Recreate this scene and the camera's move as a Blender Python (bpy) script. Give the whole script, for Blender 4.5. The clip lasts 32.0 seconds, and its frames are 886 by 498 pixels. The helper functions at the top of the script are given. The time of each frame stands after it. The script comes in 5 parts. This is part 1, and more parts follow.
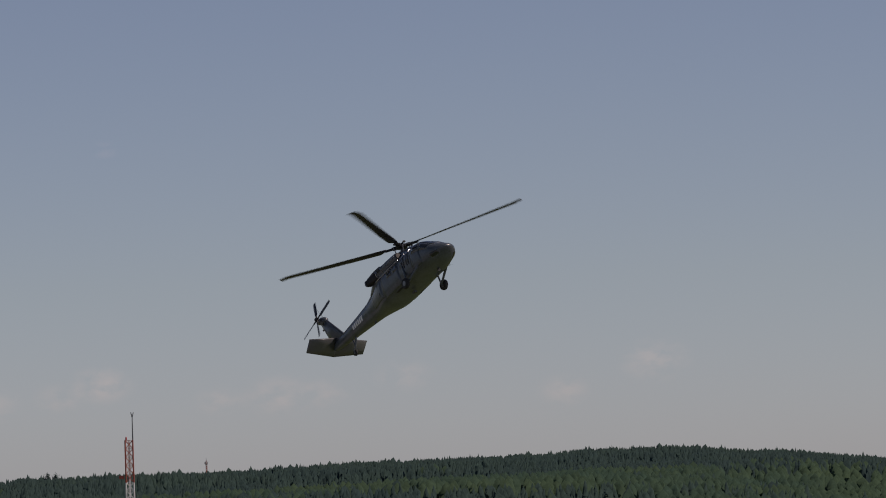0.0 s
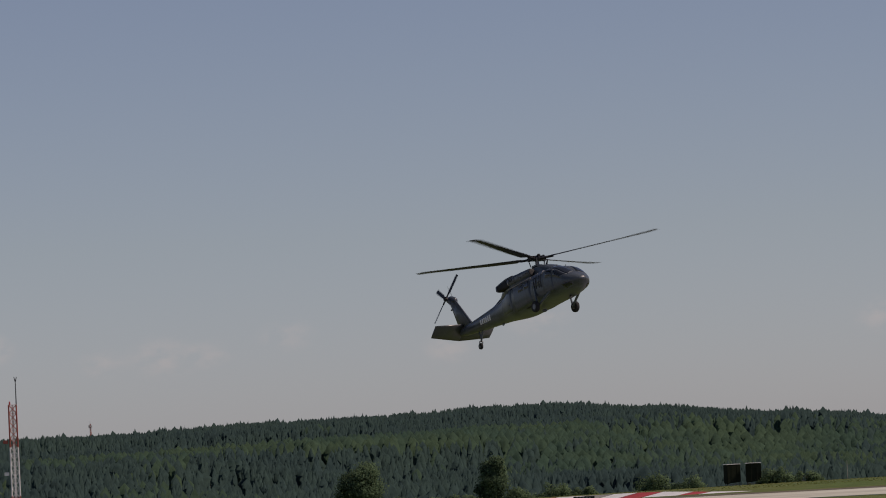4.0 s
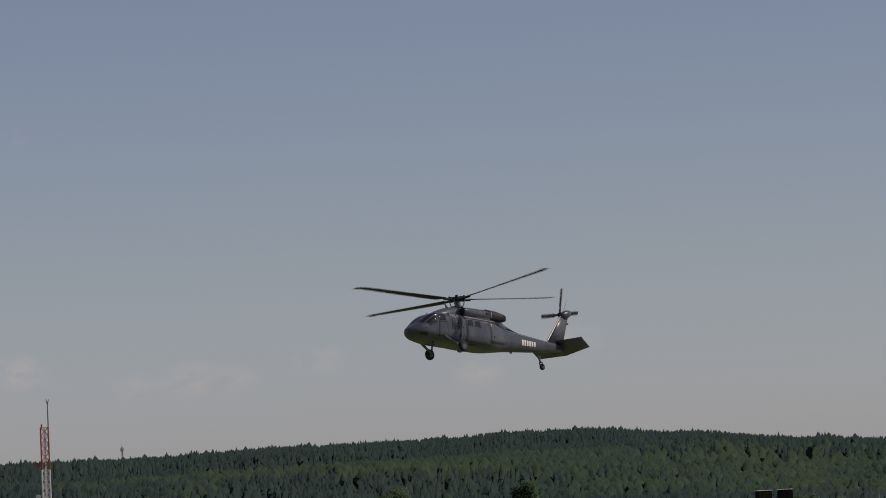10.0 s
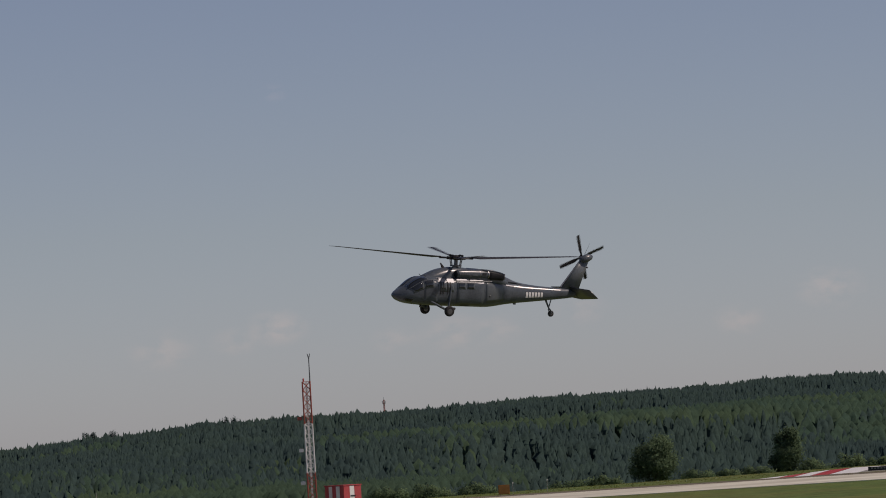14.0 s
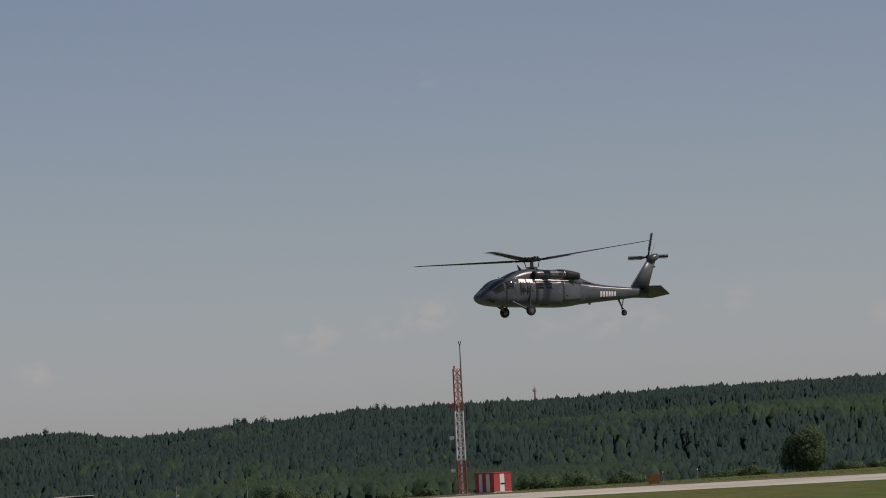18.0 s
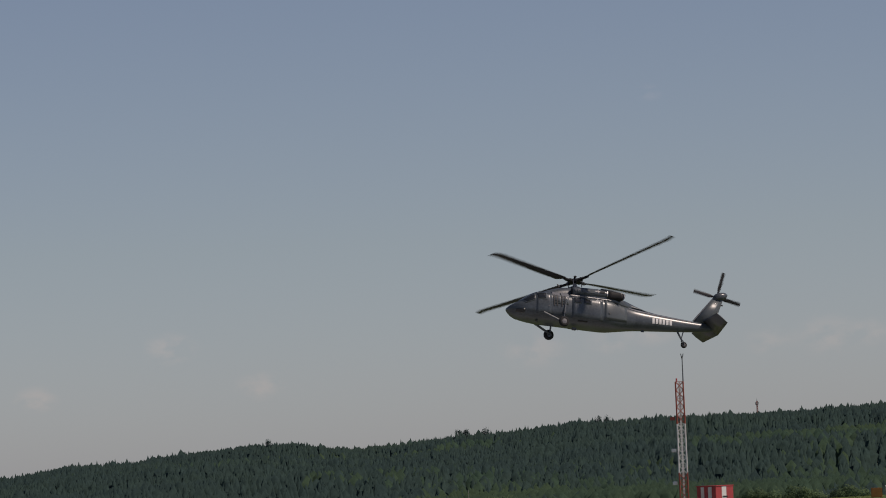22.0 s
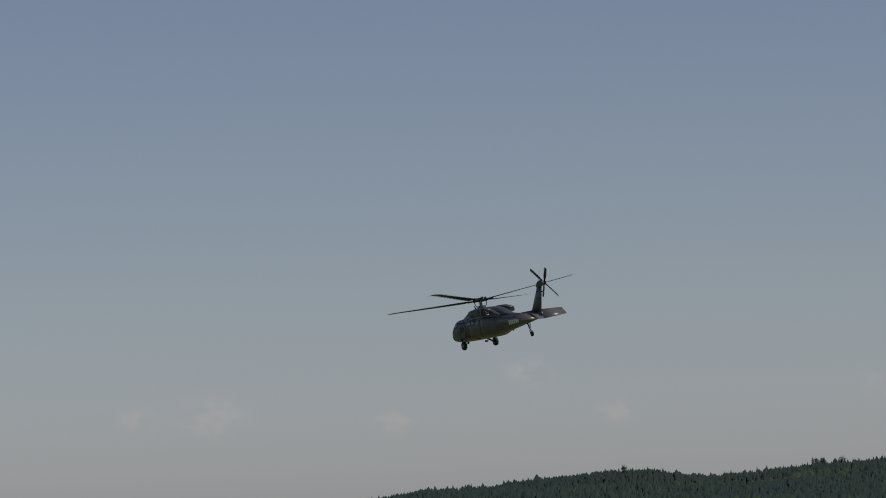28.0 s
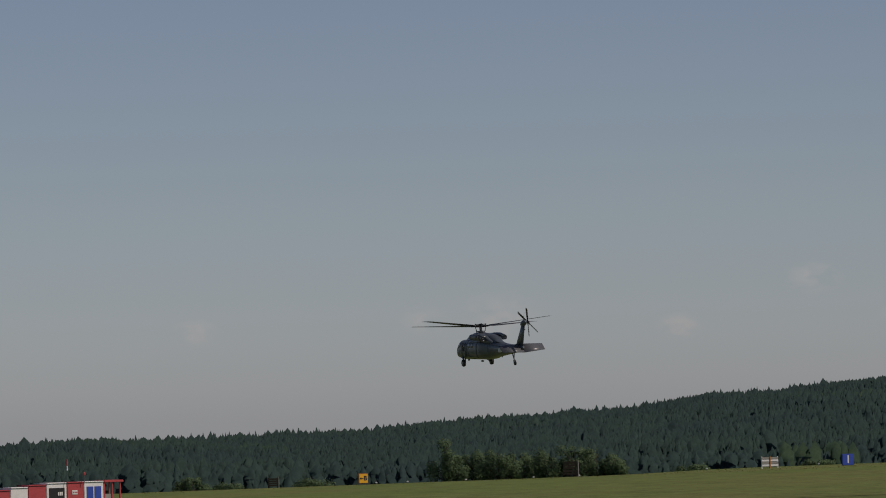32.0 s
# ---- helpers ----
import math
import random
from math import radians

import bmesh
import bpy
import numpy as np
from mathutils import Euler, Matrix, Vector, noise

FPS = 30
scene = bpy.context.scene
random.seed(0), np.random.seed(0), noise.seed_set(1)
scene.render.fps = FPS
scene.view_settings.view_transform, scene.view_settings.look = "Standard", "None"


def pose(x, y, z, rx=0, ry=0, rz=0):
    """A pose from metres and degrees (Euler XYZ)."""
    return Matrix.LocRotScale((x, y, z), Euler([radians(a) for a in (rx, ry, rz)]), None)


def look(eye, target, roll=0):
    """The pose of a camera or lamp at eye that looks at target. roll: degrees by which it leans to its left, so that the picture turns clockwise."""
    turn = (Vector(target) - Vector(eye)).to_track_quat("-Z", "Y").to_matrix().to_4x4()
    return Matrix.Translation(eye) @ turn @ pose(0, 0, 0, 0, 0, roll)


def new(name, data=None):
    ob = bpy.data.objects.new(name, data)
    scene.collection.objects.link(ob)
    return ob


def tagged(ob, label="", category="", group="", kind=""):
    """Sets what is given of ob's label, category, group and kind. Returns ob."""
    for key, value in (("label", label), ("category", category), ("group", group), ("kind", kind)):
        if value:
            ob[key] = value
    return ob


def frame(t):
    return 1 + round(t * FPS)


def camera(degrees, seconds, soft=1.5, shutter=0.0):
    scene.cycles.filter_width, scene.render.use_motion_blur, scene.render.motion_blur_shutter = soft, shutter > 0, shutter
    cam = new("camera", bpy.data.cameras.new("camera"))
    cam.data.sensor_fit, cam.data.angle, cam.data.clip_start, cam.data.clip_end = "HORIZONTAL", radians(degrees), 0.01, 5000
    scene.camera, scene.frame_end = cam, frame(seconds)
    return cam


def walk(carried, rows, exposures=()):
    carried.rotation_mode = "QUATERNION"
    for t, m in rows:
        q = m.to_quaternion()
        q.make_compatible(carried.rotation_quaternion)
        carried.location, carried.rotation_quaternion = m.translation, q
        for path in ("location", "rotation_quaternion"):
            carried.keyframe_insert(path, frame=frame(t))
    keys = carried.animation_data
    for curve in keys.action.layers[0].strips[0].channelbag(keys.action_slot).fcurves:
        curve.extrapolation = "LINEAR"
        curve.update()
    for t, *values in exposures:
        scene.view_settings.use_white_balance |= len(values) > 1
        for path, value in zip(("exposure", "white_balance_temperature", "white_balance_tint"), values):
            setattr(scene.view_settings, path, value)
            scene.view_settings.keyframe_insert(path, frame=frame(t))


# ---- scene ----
cam = camera(9.998, 32.0, soft=1.0, shutter=0.06)
EYE = Vector((0.0, 0.0, 6.0))


def aim(yaw, pitch, roll):
    """A pose at the camera's one stand: yaw to the right, pitch up, roll, in degrees."""
    a, b = radians(yaw), radians(pitch)
    return look(EYE, EYE + 100 * Vector((math.sin(a) * math.cos(b), math.cos(a) * math.cos(b), math.sin(b))), roll)


walk(cam, [
    (0.0, aim(2.749, 2.922, -1.80)), (0.5, aim(3.068, 3.048, -1.83)), (1.0, aim(3.469, 3.026, -1.81)),
    (1.5, aim(3.758, 2.841, -2.01)), (2.0, aim(3.888, 2.564, -2.11)), (2.5, aim(3.807, 2.423, -2.22)),
    (3.0, aim(3.825, 2.361, -2.26)), (3.5, aim(3.998, 2.366, -2.49)), (5.5, aim(4.092, 2.599, -2.89)),
    (6.0, aim(4.633, 2.633, -2.61)), (6.5, aim(4.978, 2.701, -2.41)), (7.0, aim(4.887, 2.726, -2.30)),
    (7.5, aim(4.762, 2.784, -2.20)), (8.0, aim(4.486, 2.869, -2.40)), (8.5, aim(4.312, 2.945, -2.36)),
    (9.0, aim(4.276, 2.942, -1.99)), (9.5, aim(4.100, 2.907, -1.89)), (10.0, aim(3.714, 2.703, -2.36)),
    (10.5, aim(3.420, 2.705, -3.06)), (11.0, aim(3.246, 2.702, -3.28)), (11.5, aim(2.885, 2.584, -3.22)),
    (12.0, aim(2.088, 2.528, -3.11)), (12.5, aim(1.495, 2.477, -3.10)), (13.0, aim(1.229, 2.488, -3.26)),
    (13.5, aim(0.996, 2.341, -3.31)), (14.0, aim(0.768, 2.278, -3.30)), (14.5, aim(0.577, 2.160, -3.38)),
    (16.5, aim(-0.023, 2.355, -3.23)), (17.0, aim(-0.558, 2.417, -2.76)), (17.5, aim(-0.787, 2.282, -2.69)),
    (18.0, aim(-0.955, 2.233, -2.80)), (18.5, aim(-1.044, 2.313, -2.67)), (19.0, aim(-1.007, 2.086, -2.59)),
    (19.5, aim(-1.133, 1.893, -2.65)), (20.0, aim(-1.437, 2.092, -2.74)), (20.5, aim(-1.791, 2.307, -2.59)),
    (21.0, aim(-2.415, 2.365, -2.56)), (21.5, aim(-3.081, 2.470, -2.66)), (22.0, aim(-3.466, 2.485, -2.50)),
    (22.5, aim(-3.780, 2.500, -2.45)), (23.0, aim(-4.320, 2.612, -2.12)), (23.5, aim(-4.994, 2.706, -1.91)),
    (24.0, aim(-5.574, 2.806, -1.99)), (24.5, aim(-5.868, 2.875, -2.09)), (26.5, aim(-6.549, 2.826, -1.42)),
    (27.0, aim(-6.818, 2.958, -1.62)), (27.5, aim(-7.078, 3.019, -1.97)), (28.0, aim(-7.502, 2.927, -1.80)),
    (28.5, aim(-7.987, 2.819, -1.52)), (29.0, aim(-8.586, 2.621, -1.96)), (29.5, aim(-9.083, 2.573, -2.35)),
    (30.0, aim(-9.486, 2.548, -2.35)), (30.5, aim(-9.827, 2.472, -1.95)), (31.0, aim(-10.111, 2.324, -1.32)),
    (31.5, aim(-10.441, 2.112, -1.24)), (32.0, aim(-10.778, 1.909, -1.33)),
], exposures=[(0.0, 0.0, 7300, 26), (9.0, 0.0, 7300, 26), (11.0, -0.07, 7300, 25), (14.0, 0.0, 7300, 25.5), (18.5, 0.0, 7300, 23), (19.5, 0.0, 7300, 23), (20.0, 0.12, 7300, 23), (20.7, 0.03, 7285, 22.5), (28.0, -0.08, 7180, 21), (32.0, -0.17, 7130, 20.5)])

# ---- sky, sun, exposure ----
SUN_AZ, SUN_EL = 97.0, 48.0
world = bpy.data.worlds.new("world")
scene.world = world
world.use_nodes = True
wn, wl = world.node_tree.nodes, world.node_tree.links
sky = wn.new("ShaderNodeTexSky")
sky.sky_type = "NISHITA"
sky.sun_disc = False
sky.sun_elevation, sky.sun_rotation = radians(SUN_EL), radians(SUN_AZ)
sky.altitude, sky.air_density, sky.dust_density, sky.ozone_density = 0, 0.6, 0.42, 1.5
back = wn["Background"]
back.inputs["Strength"].default_value = 0.066
# small fair-weather clouds low in the haze, a little warmer and brighter than the sky behind them:
# bearing, height over the horizon and half-width in degrees, strength
CLOUDS = [(-13.58, 1.03, 0.30, 0.7), (-11.02, 1.09, 0.30, 0.8), (-10.15, 1.12, 0.48, 0.9), (-8.13, 0.98, 0.26, 1.0), (-6.60, 1.48, 0.32, 1.2), (-5.60, 1.03, 0.28, 0.9), (-2.48, 1.32, 0.40, 0.8), (-1.64, 1.36, 0.3, 0.6),
          (-1.16, 1.50, 0.36, 1.3), (-1.05, 4.15, 0.17, 1.1), (0.18, 1.29, 0.30, 0.6), (0.85, 1.33, 0.42, 0.8), (1.35, 1.34, 0.3, 0.6), (2.27, 1.50, 0.34, 0.7), (4.07, 1.29, 0.30, 0.8), (5.10, 1.60, 0.42, 1.0), (8.99, 1.44, 0.36, 0.9)]


def world_node(kind, operation=""):
    n = wn.new("ShaderNode" + kind)
    if operation:
        n.operation = operation
    return n


co, mp, puff, lift = world_node("TexCoord"), world_node("Mapping"), world_node("TexNoise"), world_node("MapRange")
mp.inputs["Scale"].default_value = (1, 1, 1.6)
puff.inputs["Scale"].default_value, puff.inputs["Detail"].default_value = 230, 4
lift.inputs["From Min"].default_value, lift.inputs["From Max"].default_value = 0.36, 0.62
wl.new(co.outputs["Generated"], mp.inputs["Vector"]), wl.new(mp.outputs[0], puff.inputs["Vector"]), wl.new(puff.outputs["Fac"], lift.inputs["Value"])
total = None
for bearing, rise, half, strength in CLOUDS:
    b, e, w = radians(bearing), radians(rise), radians(half)
    off, size, dist, fade = world_node("VectorMath", "SUBTRACT"), world_node("VectorMath", "MULTIPLY"), world_node("VectorMath", "LENGTH"), world_node("MapRange")
    off.inputs[1].default_value = (math.sin(b) * math.cos(e), math.cos(b) * math.cos(e), math.sin(e))
    size.inputs[1].default_value = (1 / w, 1 / w, 1.7 / w)
    fade.interpolation_type = "SMOOTHSTEP"
    fade.inputs["From Min"].default_value, fade.inputs["From Max"].default_value = 0.1, 1.25
    fade.inputs["To Min"].default_value, fade.inputs["To Max"].default_value = strength, 0.0
    wl.new(co.outputs["Generated"], off.inputs[0]), wl.new(off.outputs[0], size.inputs[0]), wl.new(size.outputs[0], dist.inputs[0]), wl.new(dist.outputs["Value"], fade.inputs["Value"])
    if total:
        plus = world_node("Math", "ADD")
        wl.new(total, plus.inputs[0]), wl.new(fade.outputs[0], plus.inputs[1])
        total = plus.outputs[0]
    else:
        total = fade.outputs[0]
thin, tint, glow = world_node("Math", "MULTIPLY"), world_node("VectorMath", "MULTIPLY_ADD"), world_node("VectorMath", "MULTIPLY")
tint.inputs[1].default_value, tint.inputs[2].default_value = (0.185, 0.080, 0.040), (1, 1, 1)
wl.new(total, thin.inputs[0]), wl.new(lift.outputs[0], thin.inputs[1]), wl.new(thin.outputs[0], tint.inputs[0])
wl.new(sky.outputs[0], glow.inputs[0]), wl.new(tint.outputs[0], glow.inputs[1])
# summer haze: a little bluer close to the horizon
split, level, veil, hazed = wn.new("ShaderNodeSeparateXYZ"), wn.new("ShaderNodeMapRange"), wn.new("ShaderNodeMix"), wn.new("ShaderNodeVectorMath")
level.inputs["From Max"].default_value = 0.045
high, upper = wn.new("ShaderNodeMapRange"), wn.new("ShaderNodeMix")
high.inputs["From Min"].default_value, high.inputs["From Max"].default_value = 0.045, 0.10
upper.data_type = "RGBA"
upper.inputs[7].default_value = (1.0, 1.0, 1.0, 1)
veil.data_type = "RGBA"
veil.inputs[6].default_value, veil.inputs[7].default_value = (0.968, 1.0, 1.12, 1), (0.99, 1.0, 0.99, 1)
hazed.operation = "MULTIPLY"
wl.new(co.outputs["Generated"], split.inputs[0]), wl.new(split.outputs["Z"], level.inputs["Value"]), wl.new(level.outputs[0], veil.inputs[0])
wl.new(split.outputs["Z"], high.inputs["Value"]), wl.new(high.outputs[0], upper.inputs[0]), wl.new(veil.outputs[2], upper.inputs[6])
wl.new(glow.outputs[0], hazed.inputs[0]), wl.new(upper.outputs[2], hazed.inputs[1])
wl.new(hazed.outputs[0], back.inputs["Color"])

sun = new("sun", bpy.data.lights.new("sun", "SUN"))
sun.data.energy, sun.data.angle, sun.data.color = 2.4, radians(0.6), (1.0, 0.95, 0.87)
sun_dir = Vector((math.sin(radians(SUN_AZ)) * math.cos(radians(SUN_EL)), math.cos(radians(SUN_AZ)) * math.cos(radians(SUN_EL)), math.sin(radians(SUN_EL))))
sun.matrix_world = look(sun_dir * 900, (0, 0, 0))
scene.view_settings.exposure = 0.0

# ---- materials ----


def material(name, color, rough=0.6, metal=0.0, var=0.25, scale=3.0, bump=0.0, fine=12.0, per_object=0.0, island=0.0, spec=0.5, space="Object", leafy=0.0, second=None, stretch=None):
    """A procedural surface: two scales of tone, optional relief, optional difference from piece to piece."""
    m = bpy.data.materials.new(name)
    m.use_nodes = True
    n, l = m.node_tree.nodes, m.node_tree.links
    b = n["Principled BSDF"]
    b.inputs["Roughness"].default_value, b.inputs["Metallic"].default_value = rough, metal
    b.inputs["Specular IOR Level"].default_value = spec
    co = n.new("ShaderNodeTexCoord")
    big, small = n.new("ShaderNodeTexNoise"), n.new("ShaderNodeTexNoise")
    big.inputs["Scale"].default_value, small.inputs["Scale"].default_value = scale, scale * fine
    big.inputs["Detail"].default_value, small.inputs["Detail"].default_value = 4, 3
    where = co.outputs[space]
    if stretch:
        mapping = n.new("ShaderNodeMapping")
        mapping.inputs["Scale"].default_value = stretch
        l.new(where, mapping.inputs["Vector"])
        where = mapping.outputs[0]
    l.new(where, big.inputs["Vector"]), l.new(where, small.inputs["Vector"])
    add = n.new("ShaderNodeMath")
    add.operation = "ADD"
    l.new(big.outputs["Fac"], add.inputs[0]), l.new(small.outputs["Fac"], add.inputs[1])
    rng = n.new("ShaderNodeMapRange")
    rng.inputs["From Min"].default_value, rng.inputs["From Max"].default_value = 0.6, 1.4
    rng.inputs["To Min"].default_value, rng.inputs["To Max"].default_value = 1 - var, 1 + var
    l.new(add.outputs[0], rng.inputs["Value"])
    value = rng.outputs[0]
    for amount, node, out in ((per_object, "ShaderNodeObjectInfo", "Random"), (island, "ShaderNodeNewGeometry", "Random Per Island")):
        if amount:
            src, r2, mul = n.new(node), n.new("ShaderNodeMapRange"), n.new("ShaderNodeMath")
            r2.inputs["To Min"].default_value, r2.inputs["To Max"].default_value = 1 - amount, 1 + amount
            mul.operation = "MULTIPLY"
            l.new(src.outputs[out], r2.inputs["Value"]), l.new(r2.outputs[0], mul.inputs[0]), l.new(value, mul.inputs[1])
            value = mul.outputs[0]
    hsv = n.new("ShaderNodeHueSaturation")
    hsv.inputs["Color"].default_value = (*color, 1)
    l.new(value, hsv.inputs["Value"]), l.new(hsv.outputs[0], b.inputs["Base Color"])
    if second:
        tone, at = second
        spots, edge, blend = n.new("ShaderNodeTexNoise"), n.new("ShaderNodeMapRange"), n.new("ShaderNodeMix")
        spots.inputs["Scale"].default_value, spots.inputs["Detail"].default_value = at, 6
        edge.inputs["From Min"].default_value, edge.inputs["From Max"].default_value = 0.40, 0.66
        blend.data_type = "RGBA"
        blend.inputs[6].default_value, blend.inputs[7].default_value = (*color, 1), (*tone, 1)
        l.new(co.outputs[space], spots.inputs["Vector"]), l.new(spots.outputs["Fac"], edge.inputs["Value"])
        l.new(edge.outputs[0], blend.inputs[0]), l.new(blend.outputs[2], hsv.inputs["Color"])
    if leafy:
        tr, mix = n.new("ShaderNodeBsdfTranslucent"), n.new("ShaderNodeMixShader")
        mix.inputs["Fac"].default_value = leafy
        l.new(hsv.outputs[0], tr.inputs["Color"])
        l.new(b.outputs[0], mix.inputs[1]), l.new(tr.outputs[0], mix.inputs[2])
        l.new(mix.outputs[0], n["Material Output"].inputs["Surface"])
    if bump:
        bp = n.new("ShaderNodeBump")
        bp.inputs["Strength"].default_value, bp.inputs["Distance"].default_value = bump, 0.05
        l.new(small.outputs["Fac"], bp.inputs["Height"]), l.new(bp.outputs[0], b.inputs["Normal"])
    return m


PAINT = material("dark_grey_aircraft_paint", (0.072, 0.088, 0.100), 0.30, 0.0, 0.42, 1.3, 0.05, 7, spec=0.5)
PAINT_LIGHT = material("mid_grey_aircraft_paint", (0.096, 0.113, 0.120), 0.34, 0.0, 0.20, 1.2, 0.03, 9, spec=0.45)
PAINT_PALE = material("pale_grey_aircraft_paint", (0.100, 0.106, 0.110), 0.34, 0.0, 0.15, 1.2, 0.03, 9, spec=0.6)
GLINT = material("polished_glint_paint", (0.22, 0.23, 0.24), 0.31, 0.5, 0.15, 1.5)
SOOT = material("sooty_metal", (0.02, 0.02, 0.02), 0.6, 0.4, 0.4, 3.0)
RUBBER = material("tyre_rubber", (0.018, 0.018, 0.018), 0.85, 0.0, 0.2, 6)
STEEL = material("dull_steel", (0.16, 0.16, 0.16), 0.4, 0.8, 0.25, 5)
BLADE = material("blade_black", (0.022, 0.022, 0.024), 0.5, 0.0, 0.25, 1.5)
GLASS = material("dark_canopy_glass", (0.020, 0.024, 0.027), 0.08, 0.0, 0.3, 1.5, spec=0.45)
for slot, amount in (("Coat Weight", 0.25), ("Coat Roughness", 0.03), ("Coat IOR", 1.6)):
    GLASS.node_tree.nodes["Principled BSDF"].inputs[slot].default_value = amount
# the sky's reflection is put into this glass as a pale base colour
SKY_TINT_GLASS = material("sky_tint_window_glass", (0.085, 0.098, 0.108), 0.14, 0.0, 0.35, 1.5, spec=0.5)
TRIM = material("bare_metal_trim", (0.42, 0.42, 0.42), 0.36, 1.0, 0.15, 3)
LETTER = material("white_marking_paint", (0.78, 0.78, 0.76), 0.5, 0.0, 0.06, 4)
RED = material("red_marker_paint", (0.48, 0.065, 0.07), 0.55, 0.0, 0.18, 0.8, 0.05)
MASTRED = material("faded_mast_red", (0.36, 0.085, 0.06), 0.6, 0.0, 0.3, 0.8, 0.05)
WHITE = material("white_marker_paint", (0.80, 0.80, 0.78), 0.55, 0.0, 0.12, 0.8, 0.05)
BLUE = material("blue_marker_paint", (0.03, 0.08, 0.42), 0.5, 0.0, 0.12, 0.8)
YELLOW = material("yellow_sign_face", (0.85, 0.42, 0.02), 0.5, 0.0, 0.08, 2)
ORANGE = material("faded_orange_paint", (0.40, 0.17, 0.04), 0.6, 0.0, 0.2, 2)
BLACK = material("black_paint", (0.015, 0.015, 0.016), 0.6, 0.0, 0.2, 2)
CANVAS = material("dark_green_canvas", (0.022, 0.026, 0.017), 0.95, 0.0, 0.3, 1.2, 0.2, spec=0.05)
DARKWOOD = material("dark_weathered_wood", (0.05, 0.042, 0.033), 0.9, 0.0, 0.3, 1.5, 0.2, spec=0.1)
BOARD = material("weathered_grey_boards", (0.30, 0.29, 0.26), 0.8, 0.0, 0.25, 2.0, 0.3)
CONCRETE = material("pale_runway_concrete", (0.64, 0.63, 0.51), 0.8, 0.0, 0.16, 0.08, 0.2, 14, second=((0.48, 0.46, 0.36), 0.05))
DIRT = material("bare_brown_earth", (0.12, 0.10, 0.06), 0.95, 0.0, 0.3, 0.15, 0.3)
GRASS = material("mown_airfield_grass", (0.094, 0.142, 0.038), 0.95, 0.0, 0.42, 0.35, 0.0, 7, spec=0.1, second=((0.136, 0.142, 0.044), 0.03), stretch=(1, 0.45, 1))
BOUNCE_CONCRETE = material("grey_bounce_concrete", (0.30, 0.30, 0.285), 0.85, 0.0, 0.2, 0.08, 0.2, 14)
MEADOW = material("dry_meadow_grass", (0.126, 0.168, 0.044), 0.95, 0.0, 0.42, 0.4, 0.0, 7, spec=0.1, second=((0.150, 0.162, 0.052), 0.025), stretch=(1, 0.45, 1))
TUFT = material("grass_tufts", (0.135, 0.165, 0.05), 0.9, 0.0, 0.25, 0.05, 0.0, 20, island=0.25, spec=0.1, leafy=0.5)
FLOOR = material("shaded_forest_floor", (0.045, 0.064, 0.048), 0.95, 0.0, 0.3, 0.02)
# distance haze is put into the hill woods' base colours as extra blue
CONIFER = material("hazed_conifer_needles", (0.068, 0.117, 0.112), 0.95, 0.0, 0.22, 0.07, 0.0, 13, spec=0.03, leafy=0.5, second=((0.080, 0.136, 0.114), 0.007))
BROAD = material("hazed_broadleaf_crowns", (0.080, 0.144, 0.104), 0.95, 0.0, 0.22, 0.07, 0.0, 13, spec=0.03, leafy=0.5, second=((0.104, 0.168, 0.096), 0.006))
LEAF = material("bush_leaves", (0.150, 0.225, 0.120), 0.9, 0.0, 0.2, 0.3, 0.0, 10, island=0.25, spec=0.1, leafy=0.55)
DARKLEAF = material("dark_tree_leaves", (0.115, 0.178, 0.098), 0.9, 0.0, 0.3, 0.3, 0.0, 10, island=0.3, spec=0.1, leafy=0.5)
BARK = material("bark", (0.07, 0.055, 0.042), 0.95, 0.0, 0.3, 4, 0.4)

# ---- mesh helpers ----


def part(name, bm, mat, parent=None, label="", smooth=False, kind=""):
    """Links a bmesh as one mesh object, under a thing or a part."""
    me = bpy.data.meshes.new(name)
    bmesh.ops.recalc_face_normals(bm, faces=bm.faces)
    bm.to_mesh(me)
    bm.free()
    me.materials.append(mat)
    if smooth:
        me.polygons.foreach_set("use_smooth", [True] * len(me.polygons))
    ob = new(name, me)
    ob.parent = parent
    return tagged(ob, label, kind=kind)


def share(name, ob, parent, m, label=""):
    """Another object on the mesh of ob."""
    o = new(name, ob.data)
    o.parent = parent
    o.matrix_basis = m
    return tagged(o, label)


def thing(name, m, label, category, group="", kind=""):
    ob = new(name)
    ob.empty_display_size = 0.5
    ob.matrix_basis = m
    return tagged(ob, label, category, group, kind)


def box(bm, x0, x1, y0, y1, z0, z1, bevel=0.0, m=None):
    vs = bmesh.ops.create_cube(bm, size=1.0)["verts"]
    for v in vs:
        v.co = Vector((x0 + (v.co.x + 0.5) * (x1 - x0), y0 + (v.co.y + 0.5) * (y1 - y0), z0 + (v.co.z + 0.5) * (z1 - z0)))
    if bevel:
        es = list({e for v in vs for e in v.link_edges})
        vs = list({v for f in bmesh.ops.bevel(bm, geom=es, offset=bevel, segments=2, affect="EDGES")["faces"] for v in f.verts} | {v for v in vs if v.is_valid})
    if m:
        bmesh.ops.transform(bm, matrix=m, verts=vs)
    return bm


def rod(bm, a, b, r0, r1=None, sides=8):
    """A tapered round bar from a to b."""
    a, b = Vector(a), Vector(b)
    d = b - a
    m = Matrix.Translation((a + b) / 2) @ d.to_track_quat("Z", "Y").to_matrix().to_4x4()
    bmesh.ops.create_cone(bm, cap_ends=True, segments=sides, radius1=r0, radius2=r0 if r1 is None else r1, depth=d.length, matrix=m)
    return bm


